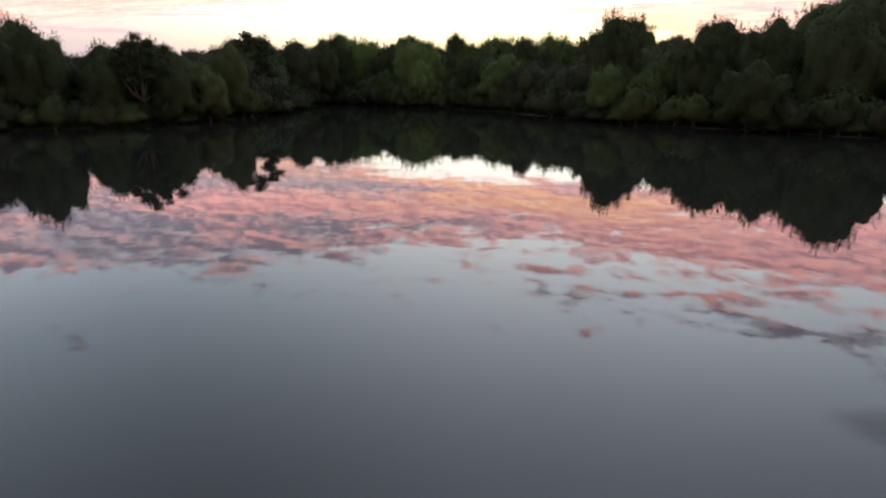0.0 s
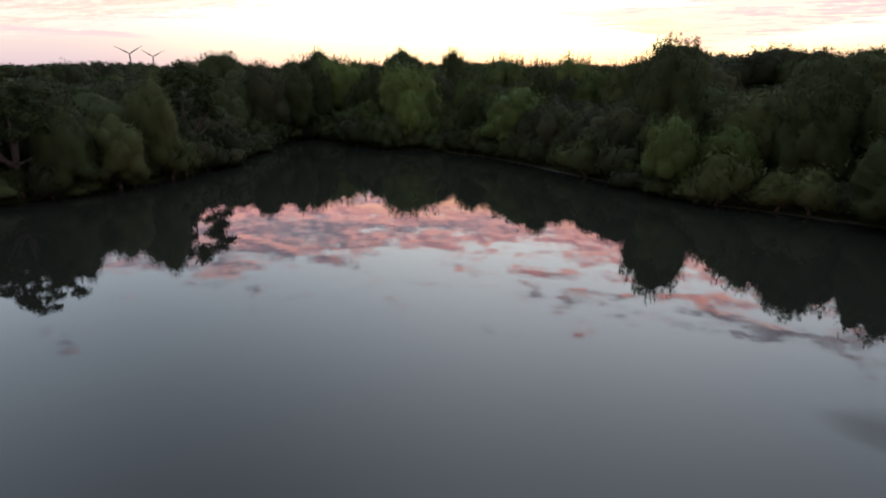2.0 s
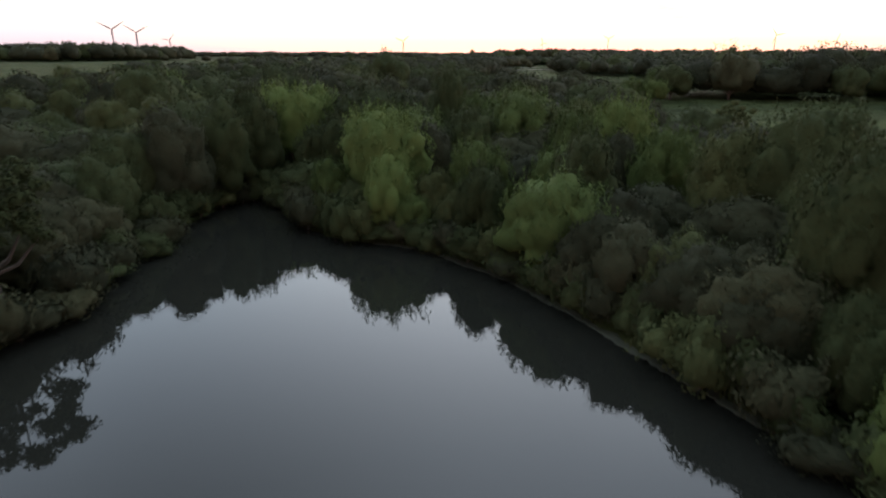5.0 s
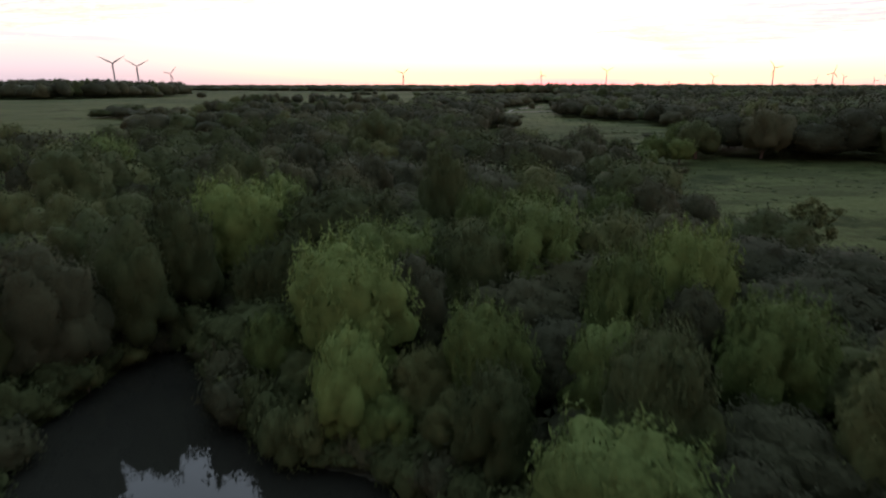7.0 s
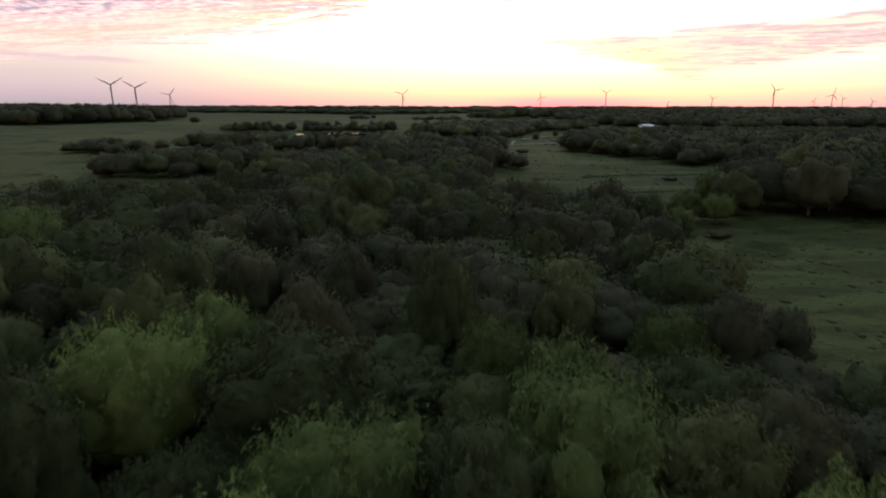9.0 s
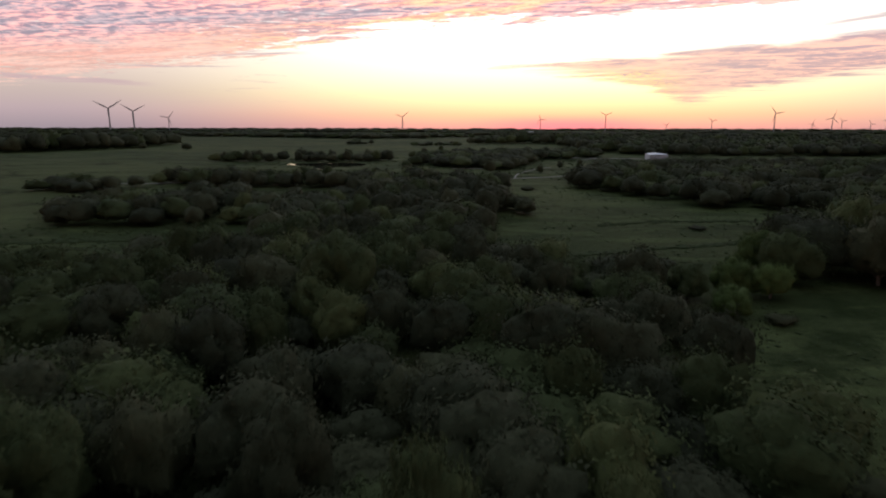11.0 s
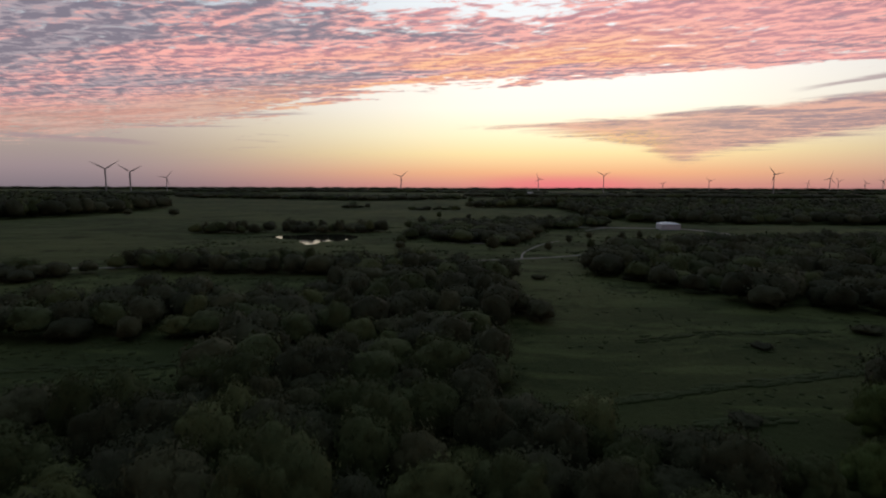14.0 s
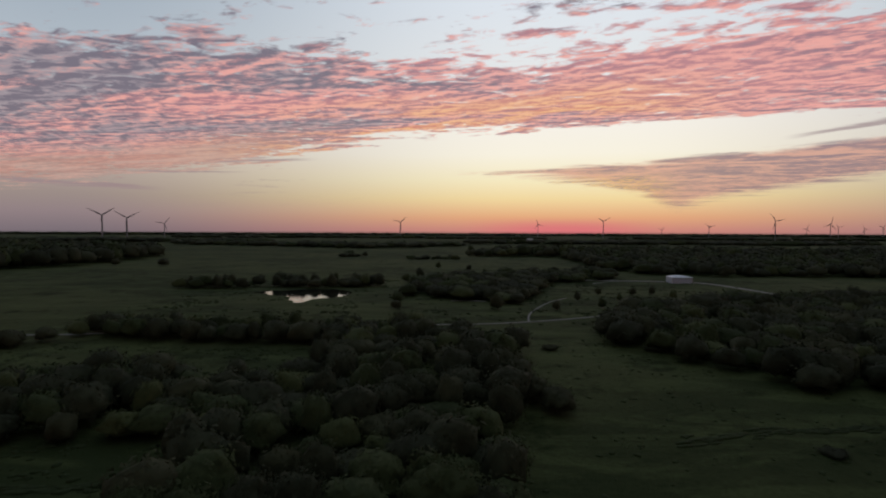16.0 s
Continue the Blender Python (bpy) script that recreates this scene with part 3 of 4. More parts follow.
    v = tri.reshape(-1, 3)
    verts.append(v)
    nrms.append(leafn)
    faces.append(np.arange(len(v)).reshape(-1, 3) + count)
    return leafy_mesh(name, np.concatenate(verts), np.concatenate(faces), np.concatenate(nrms), [mat]), to_tree(c * 0.9)[::2]


def trunk_mesh(name, seed, H, R, base, cs):
    rng = np.random.default_rng(seed + 500)
    r0 = 0.045 * H * 0.5 + 0.05
    bend = rng.normal(0, 0.25, 2)
    parts = [tube([(0, 0, -0.6), (bend[0] * 0.3, bend[1] * 0.3, base * 0.6), (bend[0], bend[1], base + 0.2 * (H - base)), (bend[0], bend[1], base + 0.7 * (H - base))],
                  [r0 * 1.25, r0, r0 * 0.75, r0 * 0.25], 7)]
    for c in cs[1:7]:
        s = Vector((bend[0] * 0.7, bend[1] * 0.7, base * rng.uniform(0.6, 1.1)))
        e = Vector(c)
        m = s.lerp(e, 0.5) + Vector((0, 0, -0.12 * R))
        parts.append(tube([s, m, e], [r0 * 0.5, r0 * 0.35, r0 * 0.12], 5))
    return mesh_of(name, *joined(parts), BARK)


KINDS = {}


def kind_of_tree(key, seed, H, R, base, clumps, leaves, leaf, mat, sub, shoots=0, upright=0.3, loose=1.0):
    crown, cs = dome_crown("crown", seed, H, R, base, clumps, leaves, leaf, mat, sub, shoots, upright, loose)
    KINDS[key] = (crown, trunk_mesh("trunk", seed, H, R, max(base, 0.12 * H), cs), H, R)


for n, (H, R, mat, clumps, sh, up) in enumerate([(10, 4.6, LEAF_FRESH, 40, 190, 1.0), (11, 4.5, LEAF, 44, 170, 0.9), (9, 4.8, LEAF, 34, 40, 0.2), (10, 4.4, LEAF_DULL, 40, 46, 0.3),
                                                 (8, 4.6, LEAF_FRESH, 32, 60, 0.5), (12, 4.8, LEAF, 44, 60, 0.5)]):
    kind_of_tree(("near", n), 10 + n, H, R, H * 0.03, clumps, 4000, 0.16, mat, 4, sh, up, 1.05)
for n, (H, R, mat, clumps, sh) in enumerate([(10, 4.8, LEAF, 30, 22), (9, 5.2, LEAF_DULL, 24, 12), (11, 4.8, LEAF, 34, 22), (8, 5.0, LEAF_DULL, 22, 12), (10, 4.8, LEAF, 27, 22)]):
    kind_of_tree(("mid", n), 40 + n, H, R, H * 0.02, clumps, 1600, 0.26, mat, 3, sh, 0.35, 2.0)
for n, (H, R, mat) in enumerate([(9, 5.0, LEAF), (8, 5.4, LEAF_DULL), (10, 4.6, LEAF_DULL)]):
    kind_of_tree(("far", n), 70 + n, H, R, H * 0.02, 13, 330, 0.52, mat, 2, 0, 0.3, 1.5)
for n, (H, R, mat) in enumerate([(9, 5.0, LEAF), (8, 5.4, LEAF_DULL), (10, 4.6, LEAF_DULL)]):
    kind_of_tree(("belt", n), 80 + n, H, R, 0.0, 6, 110, 0.8, mat, 2, 0, 0.3, 1.4)
for n, (H, R, mat) in enumerate([(2.6, 1.8, LEAF), (3.2, 2.0, LEAF), (2.2, 1.9, LEAF_DULL)]):
    kind_of_tree(("shrub", n), 90 + n, H, R, 0.02, 9, 900, 0.15, mat, 3, 14, 0.5, 2.4)
airy, ends = open_crown("crown", 99, 10, 4.2, 2.4, 34, 5600, 0.2, LEAF)
KINDS[("open", 0)] = (airy, trunk_mesh("trunk", 99, 10, 4.2, 2.4, ends), 10, 4.2)

LABELS = {"near": "leafy broadleaf tree with upright shoots at the wood's edge", "mid": "rounded broadleaf tree with a dense dark green crown", "far": "low rounded dark green tree standing in open grass",
          "shrub": "dense green shrub that leans over the lake's edge", "open": "tall tree with an open airy crown and bare limbs"}
PLANTED = []


def stand(x, y, top, R, H0, R0):
    z = float(land(x, y)) - 0.12
    a = (x * 12.9898 + y * 78.233) % 6.283
    return Matrix.Translation((x, y, z)) @ Matrix.Rotation(a, 4, "Z") @ Matrix.Diagonal((R / R0 * (1 + 0.14 * math.sin(a * 5)), R / R0 * (1 - 0.14 * math.sin(a * 5)), max(1.0, top - z) / H0, 1))


def plant(x, y, top, R, lod, n, label="", name="tree"):
    """A tree whose highest twigs reach the height top above the lake, of crown radius R."""
    crown, trunk, H0, R0 = KINDS[(lod, n)]
    z = float(land(x, y))
    R = max(R, 0.7 * R0 * (top - z) / H0)
    t = thing(name, label or LABELS[lod], "shrub" if lod == "shrub" else "tree", "lakeside shrubs" if lod == "shrub" else "woodland trees", at=stand(x, y, top, R, H0, R0))
    child("trunk", trunk, t)
    child("crown", crown, t)
    PLANTED.append((x, y, R))
    return t


def spots(seed, poly, gap, under=False):
    """Places for trees in an area, clear of those that stand already."""
    rng = np.random.default_rng(seed)
    P = np.array(poly, float)
    (x0, y0), (x1, y1) = P.min(0), P.max(0)
    done = []
    for _ in range(int((x1 - x0) * (y1 - y0) / (gap * gap) * 7)):
        x, y = rng.uniform(x0, x1), rng.uniform(y0, y1)
        if not inside(P, np.array(x), np.array(y)) or shore(LAKE, np.array(x), np.array(y)) < 1.0 or shore(POND, np.array(x), np.array(y)) < 2:
            continue
        if any((x - a) ** 2 + (y - b) ** 2 < (gap * 0.82) ** 2 for a, b in done) or any((x - a) ** 2 + (y - b) ** 2 < ((0.15 if under else 0.6) * r + gap * 0.32) ** 2 for a, b, r in PLANTED):
            continue
        done.append((x, y))
    return done, rng


def wood(seed, poly, gap, hlo, hhi, lod, kinds):
    done, rng = spots(seed, poly, gap)
    for x, y in done:
        plant(x, y, float(land(x, y)) + rng.uniform(hlo, hhi), gap * rng.uniform(0.5, 1.0), lod, kinds[rng.integers(len(kinds))])


def massed(name, label, areas, lod, under=False):
    """A wood that nobody could count, in one mesh: areas of (seed, outline, gap, least and greatest height)."""
    vs, fs, ns, mi, tn, mats, o = [], [], [], [], [], [LEAF, LEAF_DULL, LEAF_FRESH], 0
    for seed, poly, gap, hlo, hhi in areas:
        done, rng = spots(seed, poly, gap, under)
        for x, y in done:
            n = int(rng.integers(5 if lod == "mid" else 3))
            use = ("belt" if y > 560 else "far" if y > 232 else lod, n % 3 if y > 232 else n)
            crown, trunk, H0, R0 = KINDS[use]
            m = np.array(stand(x, y, float(land(x, y)) + rng.uniform(hlo, hhi), gap * rng.uniform(0.5, 1.0), H0, R0))
            if use not in FLAT:
                c = np.empty(len(crown.vertices) * 3)
                crown.vertices.foreach_get("co", c)
                f = np.empty(len(crown.loops), int)
                crown.loops.foreach_get("vertex_index", f)
                q = np.empty(len(crown.loops) * 3)
                crown.corner_normals.foreach_get("vector", q)
                nv = np.zeros((len(c) // 3, 3))
                nv[f] = q.reshape(-1, 3)
                FLAT[use] = (np.c_[c.reshape(-1, 3), np.ones(len(c) // 3)], f.reshape(-1, 3), nv)
            co, faces, nv = FLAT[use]
            vs.append((co @ m.T)[:, :3])
            ns.append(unit(nv @ np.linalg.inv(m[:3, :3])))
            fs.append(faces + o)
            mi.append(np.full(len(faces), mats.index(crown.materials[0])))
            tn.append(np.full(len(co), rng.random()))
            o += len(co)
    me = leafy_mesh(name, np.concatenate(vs), np.concatenate(fs), np.concatenate(ns), mats, np.concatenate(mi), np.concatenate(tn))
    tagged(new(name, me), label, "trees", kind="stuff")


FLAT = {}

# trees that stand out: x, y, height of the top, crown radius, kind
for x, y, top, R, n in [(8.8, 94.6, 8.4, 4.6, 4), (12.8, 94.0, 7.2, 3.4, 3), (10.6, 90.6, 6.4, 2.8, 3), (3.4, 106.5, 9.0, 3.2, 0), (-4.8, 105.6, 8.0, 2.4, 4), (-11.4, 112.0, 6.4, 2.3, 4), (-6.0, 112.4, 11.2, 4.8, 0), (-4.6, 121.5, 10.8, 4.8, 0), (-1.4, 114.5, 9.8, 3.2, 3), (-12.0, 120, 9.6, 3.0, 1),
                        (-8.6, 129, 12.4, 6.4, 1), (-19.5, 130, 12.8, 5.0, 0), (-17.5, 137, 12.6, 3.6, 4), (0.4, 144, 14.4, 3.0, 1), (8.6, 123.5, 12.4, 6.0, 0), (3.0, 121, 10.6, 3.8, 1), (17.9, 114, 12.2, 3.8, 0), (20.4, 124.5, 10.9, 3.8, 3), (-22.6, 123, 12.5, 3.8, 1), (10.6, 104.5, 9.0, 2.2, 4), (19.5, 104.5, 10.4, 3.6, 0)]:
    plant(x, y, top, R, "near", n)
for x, y, top, R, n in [(18.0, 71.0, 6.4, 2.7, 4), (21.4, 68.6, 5.8, 2.6, 4), (24.4, 70.5, 7.9, 3.0, 1), (18.6, 76.6, 6.4, 2.6, 2), (26, 76.5, 7.3, 3.8, 2), (14.6, 86, 6.4, 2.8, 2), (-27.6, 73.5, 6.4, 3.0, 2), (11.8, 145.5, 11.4, 2.6, 2),
                        (27.8, 58.5, 6.4, 3.2, 2), (26.0, 94, 13.4, 4.4, 5), (16.4, 109, 9.4, 2.8, 3), (12.4, 110.5, 11.4, 3.2, 0), (20.8, 81, 12.2, 3.8, 1)]:
    plant(x, y, top, R, "near", n)
for x, y, top, R, n in [(-26, 148.5, 14.8, 5.4, 2), (-24.4, 140.5, 13.0, 3.6, 2), (-10.2, 139, 13.3, 3.8, 3), (-9.4, 152, 13.0, 4.0, 3), (4.7, 134, 11.7, 3.4, 0), (9, 129.5, 11.7, 3.4, 0),
                        (19.4, 139, 10.2, 3.4, 0), (23.6, 140, 11.4, 3.8, 3), (-31, 124.5, 11.0, 4.4, 2), (-38, 133, 11, 4.4, 2), (-45.7, 146, 14.6, 5.6, 5), (33, 100, 10.5, 4.0, 3), (40.5, 66, 13.0, 4.8, 5), (44, 76, 13.5, 4.8, 5)]:
    plant(x, y, top, R, "near", n)
for x, y, top, R, n in [(-28.5, 94, 6.4, 3.2, 3), (-29.5, 103, 8.0, 3.6, 2), (-27, 112, 11.4, 4.0, 3), (-24.5, 118.5, 12.0, 4.0, 2), (3.4, 101, 7.6, 2.6, 1), (-30, 70.5, 7.2, 3.0, 2), (-36, 67, 7.6, 3.0, 2), (-38.5, 73, 8.8, 3.8, 2), (-47, 63, 8.6, 4.0, 3), (-53, 60, 11, 4.6, 2), (14.6, 84.0, 6.4, 3.2, 3), (16.6, 80.0, 6.6, 3.2, 3), (16, 79.3, 5.6, 2.6, 3), (-0.5, 106.5, 6.0, 2.4, 1), (1.4, 103.3, 5.0, 2.2, 2), (-8.4, 109.2, 4.6, 2.2, 2), (-6.5, 113, 5.6, 2.4, 5), (12.0, 87.6, 6.6, 3.2, 3), (17, 84, 6.4, 2.8, 3), (8.4, 94.5, 4.8, 2.2, 2), (-44, 64, 5, 3, 4), (-14.5, 121, 8.2, 3.0, 1), (-5.4, 109.5, 5.4, 2.3, 4), (-2.6, 103.6, 4.6, 1.9, 4), (11.8, 106.5, 7.4, 2.6, 1)]:
    plant(x, y, top, R, "near", n)
plant(-32.5, 68.5, 10.2, 3.6, "open", 0)
plant(-27.2, 87, 11.6, 4.2, "open", 0)
for x, y, top, R, n in [(-27.8, 98, 5.4, 3.2, 3), (-27.4, 91, 5.2, 3.0, 3), (-27.6, 83, 6.0, 3.2, 3), (-30.5, 108.5, 9.6, 3.8, 5), (11.4, 99.4, 10.6, 3.2, 1), (14.6, 121.5, 11.0, 4.4, 1)]:
    plant(x, y, top, R, "near", n)
plant(-41.5, 65, 10.4, 3.2, "near", 2)
plant(-48, 72, 11.6, 4.4, "near", 2)
for x, y, top, R, n in [(33, 66, 10.6, 3.6, 2), (30, 73, 11.2, 4.0, 5), (36, 60, 11.0, 3.8, 2), (26.5, 67, 8.6, 3.0, 1), (-27, 79, 9.4, 3.4, 2), (-35, 75, 9.6, 3.8, 3)]:
    plant(x, y, top, R, "near", n)
plant(21.5, 96.5, 11.0, 3.6, "near", 1)
plant(38, 133, 11.0, 3.4, "open", 0)
for x, y, top, R, n in [(41, 195, 9.6, 3.2, 4), (45.5, 205, 11.4, 3.6, 4), (51, 203.5, 10.6, 3.2, 0), (38, 203, 10.8, 3.4, 5), (56.5, 217.5, 13.6, 4.4, 4)]:
    plant(x, y, top, R, "near", n, "yellowish green tree at the edge of the meadow")
for x, y, top, R, n in [(-13.5, 195, 17.2, 6.2, 2), (-10.5, 219, 13.6, 5.0, 0), (1, 234, 14.8, 5.6, 2), (57.5, 211, 14.6, 5.0, 2), (72, 210, 18.2, 6.4, 1), 
                        (-6.5, 212.5, 14.3, 4.6, 2), (7.4, 199.5, 12.7, 4.4, 2), (3.1, 187, 14.0, 4.4, 5), (-11.4, 183.5, 11.8, 4.6, 2), (16.8, 200, 11.8, 3.4, 3), (-16.5, 233, 14.2, 5.0, 1), (-34.6, 241, 10.8, 4.0, 3)]:
    plant(x, y, top, R, "near" if y < 215 and x < 35 else "mid", n)
for x, y, top, R, n in [(-2.8, 256, 14.8, 5.4, 1), (-53, 219.5, 12, 5.0, 1), (-32.5, 224, 9.6, 4.4, 3), (-58.5, 201.5, 13, 5.6, 1), (-39.6, 184, 12.2, 5.4, 3), (20.9, 182.5, 11, 3.8, 3), (27.5, 192, 11.9, 4.0, 1),
                        (17.7, 284, 13, 5.0, 3), (22, 277, 12.5, 4.4, 1), (13.7, 300, 15, 5.6, 3), (-7.3, 278, 14.6, 5.4, 1), (-54.2, 169, 13.9, 5.4, 0), (-47.5, 152.5, 14.3, 5.0, 2), (17.7, 213, 9.8, 2.4, 1)]:
    plant(x, y, top, R, "near" if y < 215 and x < 35 else "mid", n)

wood(30, [(-15, 116), (-2, 112), (1, 136), (-15, 138)], 6.0, 4.6, 7.4, "near", [0, 1, 1, 3])
wood(31, [(2, 104), (18, 102), (19, 136), (3, 139)], 6.2, 4.6, 7.6, "near", [0, 1, 1, 3, 5])
wood(32, [(14, 86), (20, 76), (32, 62), (46, 54), (62, 52), (62, 90), (42, 106), (34, 124), (30, 150), (16, 150), (20, 110)], 6.6, 4.8, 8, "near", [2, 3, 3, 3, 5])
wood(33, [(-44, 150), (-62, 130), (-64, 76), (-48, 66), (-30, 76), (-29, 110), (-22, 126), (-22, 150)], 6.6, 4.6, 8, "near", [2, 3, 3, 5])
wood(34, [(-24, 126), (-8, 114), (0, 107), (20, 110), (16, 150), (-24, 150)], 6.8, 4.2, 7, "near", [1, 2, 3, 5])


def shore_shrubs():
    """Low growth along the parts of the lake's edge that are seen, thickest on the shaded side."""
    rng = np.random.default_rng(77)
    P = LAKE
    for a, b in zip(P, np.roll(P, -1, 0)):
        d = b - a
        L = math.hypot(*d)
        nx, ny = -d[1] / L, d[0] / L
        s = 1.0
        while s < L:
            x, y = a + d * s / L
            s += rng.uniform(1.3, 2.2)
            if y < 45:
                continue
            if shore(P, np.array(x + nx * 2), np.array(y + ny * 2)) < 0:
                sx, sy = -nx, -ny
            else:
                sx, sy = nx, ny
            far = rng.uniform(-0.5, 1.0)
            plant(x + sx * far, y + sy * far, rng.uniform(1.4, 4.0), rng.uniform(1.4, 2.3), "shrub", int(rng.integers(3)), name="shrub")


shore_shrubs()

massed("undergrowth", "dark tangled undergrowth beneath the lakeside trees",
       [(41, [(4, 98), (7, 88), (11, 80), (18, 73), (30, 60), (62, 50), (62, 90), (42, 106), (34, 124), (30, 150), (-44, 150), (-62, 130), (-64, 76), (-48, 66), (-30, 76), (-29, 110), (-20, 126), (-8, 108)], 3.5, 1.4, 3.0)], "belt", True)
wood(2, [(-44, 150), (30, 150), (31, 176), (33, 186), (-60, 186), (-66, 150)], 6.3, 4.0, 9.5, "mid", [0, 1, 1, 2, 3, 3, 4])
massed("mixed_woodland", "dense mixed woodland of rounded dark green and olive crowns",
       [(2, [(33, 186), (34, 196), (34, 210), (8, 222), (-36, 236), (-44, 222), (-62, 216), (-100, 196), (-90, 150), (-66, 150), (-60, 186)], 5.8, 3.8, 9.5),
        (12, [(-35, 230), (8, 224), (10, 262), (18, 290), (20, 325), (-4, 352), (-30, 350), (-30, 300), (-40, 285), (-40, 258)], 6.4, 3.5, 9),
        (13, [(-104, 262), (-44, 262), (-36, 292), (-64, 300), (-100, 290)], 6.4, 4.5, 8.5),
        (3, [(52, 216), (80, 206), (130, 190), (170, 230), (130, 285), (106, 268), (84, 238), (62, 226)], 8, 9, 13.5),
        (15, [(-63, 78), (-64, 150), (-120, 170), (-130, 60), (-70, 56)], 9.5, 4.5, 6.5),
        (4, [(-112, 344), (-72, 338), (-37, 334), (-4, 346), (-4, 356), (-36, 352), (-72, 352), (-112, 358)], 5.6, 5, 8)], "mid")
massed("distant_woodland", "distant belts of dark low woodland between the fields",
       [(5, [(48, 350), (62, 322), (76, 294), (110, 286), (250, 320), (260, 430), (180, 440), (112, 414), (66, 385)], 7.6, 5, 9),
        (6, [(-146, 480), (-108, 492), (-106, 506), (-144, 496)], 6, 3.5, 8), (7, [(-97, 500), (-74, 494), (-58, 496), (-38, 506), (-38, 518), (-60, 512), (-96, 512)], 5.6, 3.5, 8.5),
        (8, [(-20, 452), (14, 440), (30, 424), (38, 440), (60, 520), (124, 575), (110, 600), (40, 570), (-16, 520)], 8.5, 5, 8),
        (9, [(28, 850), (185, 820), (480, 740), (600, 800), (420, 900), (190, 900), (30, 890)], 11, 8, 14),
        (16, [(128, 650), (150, 602), (190, 584), (215, 582), (300, 580), (460, 560), (620, 740), (480, 745), (300, 785), (185, 822), (130, 835)], 10.5, 6, 11.5),
        (10, [(-340, 590), (-318, 670), (-340, 880), (-680, 1040), (-800, 900), (-560, 640)], 15, 13, 19),
        (24, [(-40, 786), (16, 776), (16, 788), (-40, 798)], 8, 3, 6), (25, [(-124, 846), (-92, 840), (-92, 850), (-122, 856)], 8, 3, 6),
        (11, [(-520, 1290), (-126, 1100), (30, 1240), (30, 1300), (-120, 1180), (-500, 1350)], 20, 7, 11),
        (18, [(-1500, 1500), (-400, 1420), (-380, 1470), (-1500, 1580)], 30, 8, 12), (19, [(60, 1400), (700, 1320), (900, 1400), (700, 1430), (60, 1450)], 30, 8, 12),
        (20, [(-900, 2100), (300, 1980), (320, 2050), (-900, 2180)], 38, 9, 13), (21, [(500, 1900), (1700, 1750), (1750, 1850), (520, 1980)], 38, 9, 13),
        (22, [(-2200, 2900), (2600, 2750), (2650, 2880), (-2200, 3050)], 60, 10, 15), (23, [(560, 1000), (1100, 900), (1150, 1000), (600, 1090)], 26, 8, 11),
        (17, [(-114, 342), (-124, 322), (-142, 318), (-146, 334)], 6, 4, 6)], "far")


def tussocks():
    """Rough grass and low bramble in the meadows: too many to count."""
    rng = np.random.default_rng(5)
    base_v, base_f = [], []
    for m in range(4):
        v, f = blob((0, 0, 0.1), 1.0, 300 + m, 1, 0.55)
        base_v.append(np.c_[np.array([tuple(q) for q in v]), np.ones(len(v))])
        base_f.append(np.array(f))
    vs, fs, o = [], [], 0
    for (x0, x1, y0, y1), count, lo, hi in [((8, 110, 222, 345), 900, 0.2, 0.6), ((34, 110, 125, 215), 800, 0.2, 0.55), ((-115, -38, 222, 262), 500, 0.3, 0.9), ((-120, -30, 298, 332), 450, 0.3, 0.9), ((-130, 130, 360, 540), 1300, 0.4, 1.2)]:
        clump = rng.uniform((x0, y0), (x1, y1), (count // 14 + 1, 2))
        for i in range(count):
            x, y = clump[rng.integers(len(clump))] + rng.normal(0, 3.2, 2) if i % 3 else rng.uniform((x0, y0), (x1, y1))
            if shore(POND, np.array(x), np.array(y)) < 1:
                continue
            s, m = rng.uniform(lo, hi) * rng.uniform(0.6, 1.0), int(rng.integers(4))
            M = np.array(Matrix.Translation((x, y, float(land(x, y)) - 0.05)) @ Matrix.Rotation(rng.uniform(0, 6), 4, "Z") @ Matrix.Diagonal((s * 1.5, s, s * 0.8, 1)))
            vs.append((base_v[m] @ M.T)[:, :3])
            fs.append(base_f[m] + o)
            o += len(base_v[m])
    for pts, width, each in [([(6, 229), (22, 229.5), (33, 233), (44, 236.6), (54, 239), (64, 242.6), (80, 247)], 0.9, 7), ([(36, 223.5), (47, 224.5)], 1.0, 8), ([(40, 262), (58, 268), (84, 271)], 1.1, 3), ([(-96, 240), (-70, 244), (-46, 246)], 1.2, 4)]:
        for (xa, ya), (xb, yb) in zip(pts, pts[1:]):
            for i in range(int(math.hypot(xb - xa, yb - ya) * each)):
                q = rng.random()
                x, y = xa + (xb - xa) * q + rng.normal(0, width), ya + (yb - ya) * q + rng.normal(0, width * 0.6)
                s, m = rng.uniform(0.25, 0.6), int(rng.integers(4))
                M = np.array(Matrix.Translation((x, y, float(land(x, y)) - 0.05)) @ Matrix.Rotation(math.atan2(yb - ya, xb - xa), 4, "Z") @ Matrix.Diagonal((s * 3.6, s * 1.2, s * 0.8, 1)))
                vs.append((base_v[m] @ M.T)[:, :3])
                fs.append(base_f[m] + o)
                o += len(base_v[m])
    me = mesh_of("grass_tussocks", np.concatenate(vs).tolist(), np.concatenate(fs).tolist(), TUSSOCK)
    me.shade_smooth()
    tagged(new("grass_tussocks", me), "rough grass tussocks and low bramble over the meadows", "grass", kind="stuff")


tussocks()
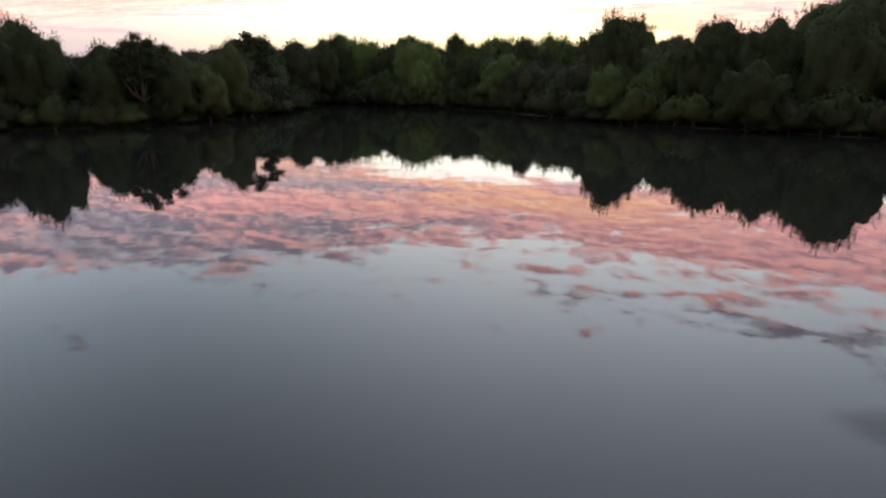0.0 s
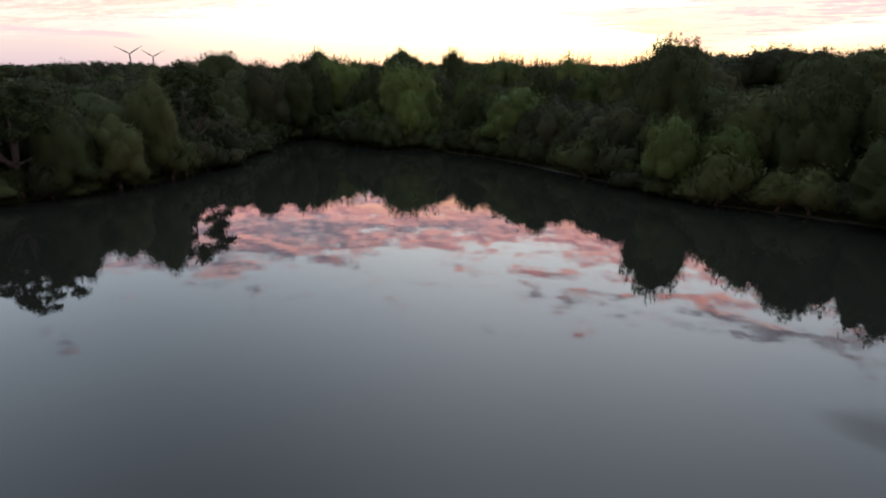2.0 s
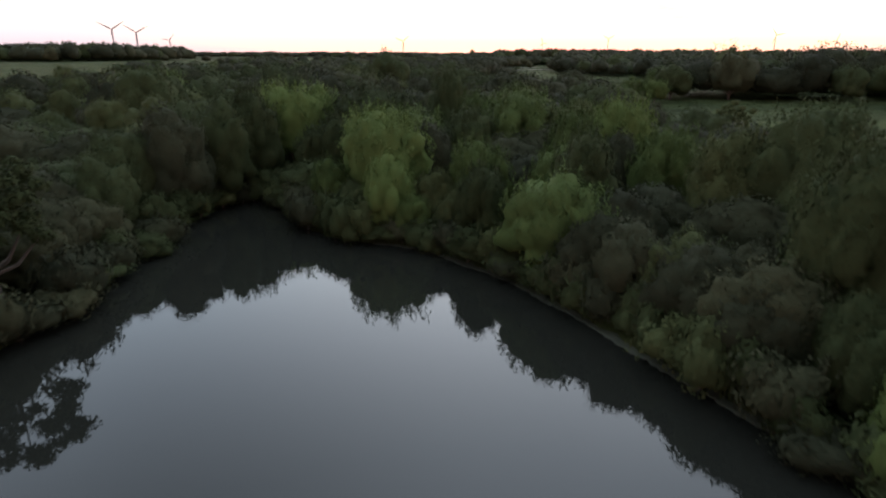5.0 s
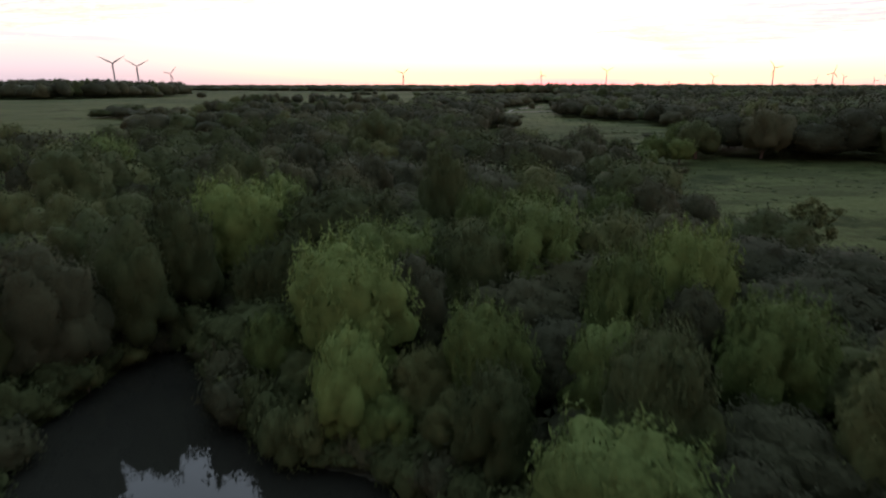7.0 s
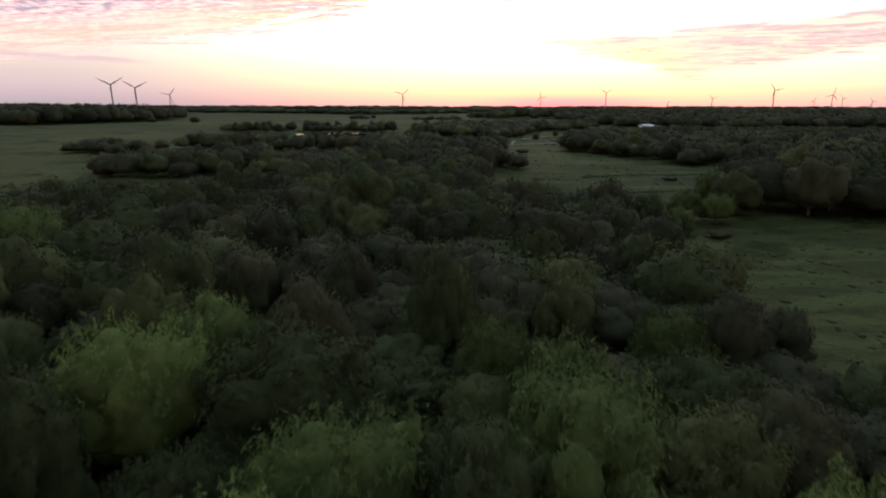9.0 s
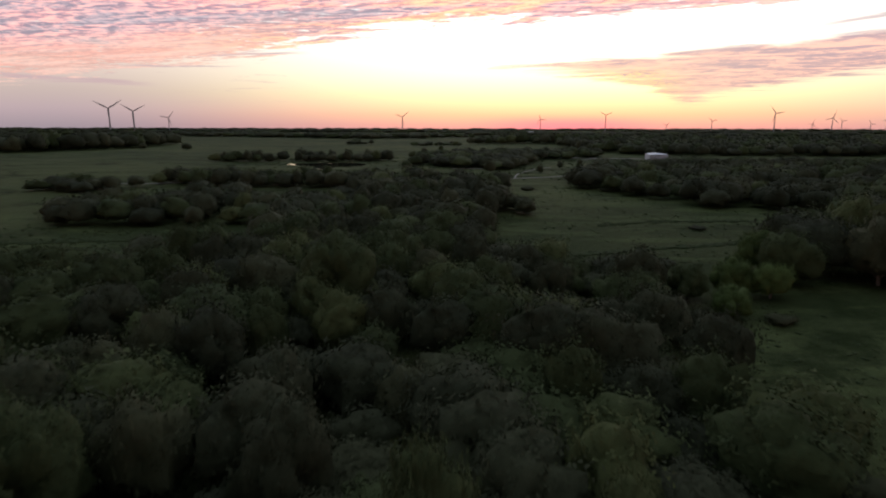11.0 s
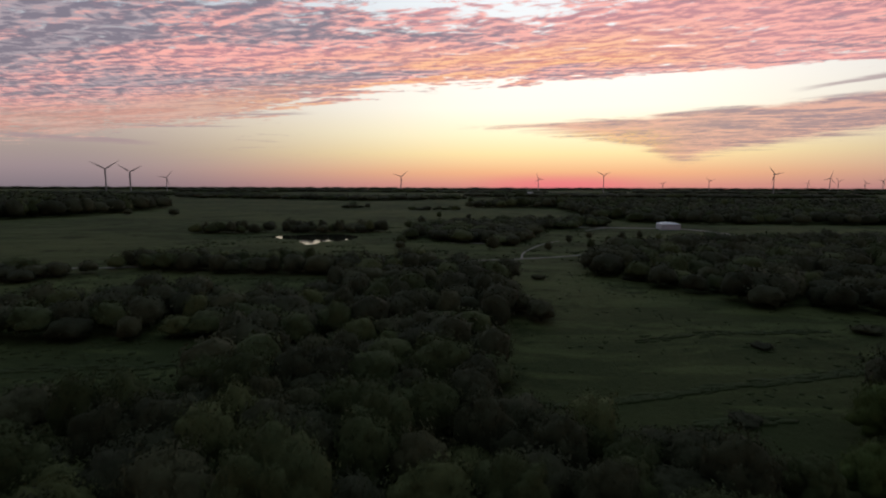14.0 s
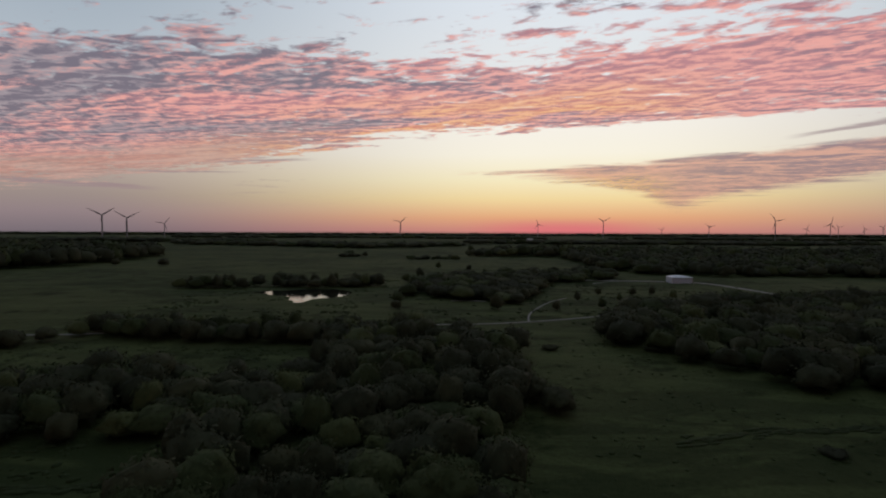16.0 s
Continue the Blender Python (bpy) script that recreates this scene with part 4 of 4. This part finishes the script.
for x, y, h, R in [(60, 331, 1.6, 4.0), (62, 258, 0.8, 2.4), (91, 270, 1.6, 3.6), (47, 193, 1.2, 2.2), (42, 224, 0.9, 2.6), (30, 330, 1.4, 2.4)]:
    plant(x, y, float(land(x, y)) + h, R, "shrub", 2, "low dark bramble thicket in the meadow grass", "bramble_bush")
# small trees standing singly in the park round the pond and the shed
for x, y, h, R in [(62, 441, 4.6, 1.9), (79, 470, 4.2, 1.6), (66, 412, 5.0, 2.0), (97, 470, 4.2, 1.6), (84, 422, 5.2, 2.2), (107, 471, 5.0, 2.0), (108, 445, 5.4, 2.4), (46, 408, 4.4, 1.8), (81, 439, 4.0, 1.6),
                   (-21, 431, 5.4, 3.2), (-17, 567, 7, 3), (-20, 409, 4, 2.6), (-24, 531, 6, 3), (-6, 661, 6, 2.2), (19, 643, 5, 2), (-289, 681, 7, 5), (-248, 684, 7, 6), (22, 411, 7, 3), (-117, 886, 7, 7)]:
    plant(x, y, float(land(x, y)) + h, R, "far", int(x) % 3)


# ---------------------------------------------------------------- the white shed on the rise
def build_shed():
    x, y, w, d, h = 149.3, 543, 12.6, 10.5, 3.5
    z = float(land(x, y))
    t = thing("shed", "white metal farm shed with a rounded hipped roof on short grass", "shed", at=Matrix.Translation((x, y, z)))
    child("wall", mesh_of("wall", *box(-w / 2, w / 2, -d / 2, d / 2, -0.5, h), WHITE), t)
    # roof in rings that draw in as they rise, its long top nearer one end
    vs, fs = [], []
    for z0, x0, x1, y0 in [(h - 0.12, -w / 2 - 0.25, w / 2 + 0.25, d / 2 + 0.25), (h + 0.1, -w / 2 - 0.25, w / 2 + 0.25, d / 2 + 0.25), (h + 0.75, -w / 2 + 0.9, w / 2 - 2.2, d / 2 - 1.6), (h + 1.15, -w / 2 + 2.4, w / 2 - 5.2, d / 2 - 3.6), (h + 1.3, -w / 2 + 3.4, w / 2 - 6.6, 0.25)]:
        vs += [(x0, -y0, z0), (x1, -y0, z0), (x1, y0, z0), (x0, y0, z0)]
    for r in range(4):
        fs += [(r * 4 + i, r * 4 + (i + 1) % 4, r * 4 + 4 + (i + 1) % 4, r * 4 + 4 + i) for i in range(4)]
    roof = child("roof", mesh_of("roof", vs, fs + [(3, 2, 1, 0), (16, 17, 18, 19)], WHITE), t)
    child("gutter", mesh_of("gutter", *box(-w / 2 - 0.25, w / 2 + 0.25, -d / 2 - 0.40, -d / 2 - 0.253, h - 0.10, h + 0.06), CONCRETE), roof)
    child("corner_trim", mesh_of("corner_trim", *box(-w / 2 - 0.06, -w / 2 + 0.16, -d / 2 - 0.06, -d / 2 - 0.003, 0, h - 0.15), CONCRETE), t)
    child("corner_trim", mesh_of("corner_trim", *box(w / 2 - 0.16, w / 2 + 0.06, -d / 2 - 0.06, -d / 2 - 0.003, 0, h - 0.15), CONCRETE), t)


build_shed()


def build_farmhouse():
    x, y = 205, 1620
    t = thing("farmhouse", "small far white farmhouse with a grey gable roof", "house", at=Matrix.Translation((x, y, float(land(x, y)))))
    child("wall", mesh_of("wall", *box(-7, 7, -5, 5, -0.5, 4.5), WHITE), t)
    v = [(-7.5, -5.5, 4.5), (7.5, -5.5, 4.5), (7.5, 5.5, 4.5), (-7.5, 5.5, 4.5), (-7.5, 0, 8), (7.5, 0, 8)]
    child("roof", mesh_of("roof", v, [(0, 1, 5, 4), (2, 3, 4, 5), (1, 2, 5), (3, 0, 4), (3, 2, 1, 0)], CONCRETE), t)


build_farmhouse()


# ---------------------------------------------------------------- wind turbines
def build_turbine(x, y, hub, blade, spin, yaw):
    z = float(land(x, y)) - 1
    h = hub - z
    t = thing("wind_turbine", "white three-bladed wind turbine on the horizon, coloured grey as if backlit", "wind turbine", "wind farm", at=pose(x, y, z, 0, 0, yaw))
    s = blade / 40
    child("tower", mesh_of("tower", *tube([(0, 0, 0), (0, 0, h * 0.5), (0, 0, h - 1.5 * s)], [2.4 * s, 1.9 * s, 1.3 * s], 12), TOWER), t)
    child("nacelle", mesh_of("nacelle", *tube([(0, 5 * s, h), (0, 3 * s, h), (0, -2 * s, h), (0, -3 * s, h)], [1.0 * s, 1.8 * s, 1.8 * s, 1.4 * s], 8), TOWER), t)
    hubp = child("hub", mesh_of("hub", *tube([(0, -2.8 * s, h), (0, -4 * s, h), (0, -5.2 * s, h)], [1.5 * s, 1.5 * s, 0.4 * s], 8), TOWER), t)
    for b in range(3):
        a = radians(spin + 120 * b)
        ca, sa = math.sin(a), math.cos(a)
        v = []
        for f, c in ((0.02, 0.9), (0.10, 1.2), (0.22, 1.9), (0.6, 1.1), (1.0, 0.25)):
            for u, w in ((-0.4, 0), (0.1, -0.25), (0.6, 0), (0.1, 0.25)):
                p = (f * blade, u * c * s * 2, w * c * s)
                v.append((p[0] * ca + p[1] * sa, -4 * s + p[2], h + p[0] * sa - p[1] * ca))
        fs = [(i * 4 + j, i * 4 + (j + 1) % 4, i * 4 + 4 + (j + 1) % 4, i * 4 + 4 + j) for i in range(4) for j in range(4)] + [(3, 2, 1, 0), (16, 17, 18, 19)]
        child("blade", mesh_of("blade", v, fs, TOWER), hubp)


for x, y, hub, blade, spin, yaw in [(-807, 1547, 74, 36, 58, 14), (-762, 1572, 68, 32, 62, 16), (-863, 1970, 59, 27, 40, 15), (-204, 2758, 75, 38, 50, 10), (396, 2736, 67, 27, 100, 0), (588, 2390, 76, 30, 60, 0), (1052, 2544, 57, 26, 70, 10), (848, 1697, 68, 26, 80, 5), (1303, 2182, 65, 28, 15, 0), (1652, 2671, 59, 22, 75, 0), (1776, 2584, 60, 26, 40, 0), (2178, 3758, 58, 30, 20, 0), (1568, 4491, 50, 30, 50, 0), (2531, 3766, 56, 32, 90, 0)]:
    build_turbine(x, y, hub, blade, spin, yaw)
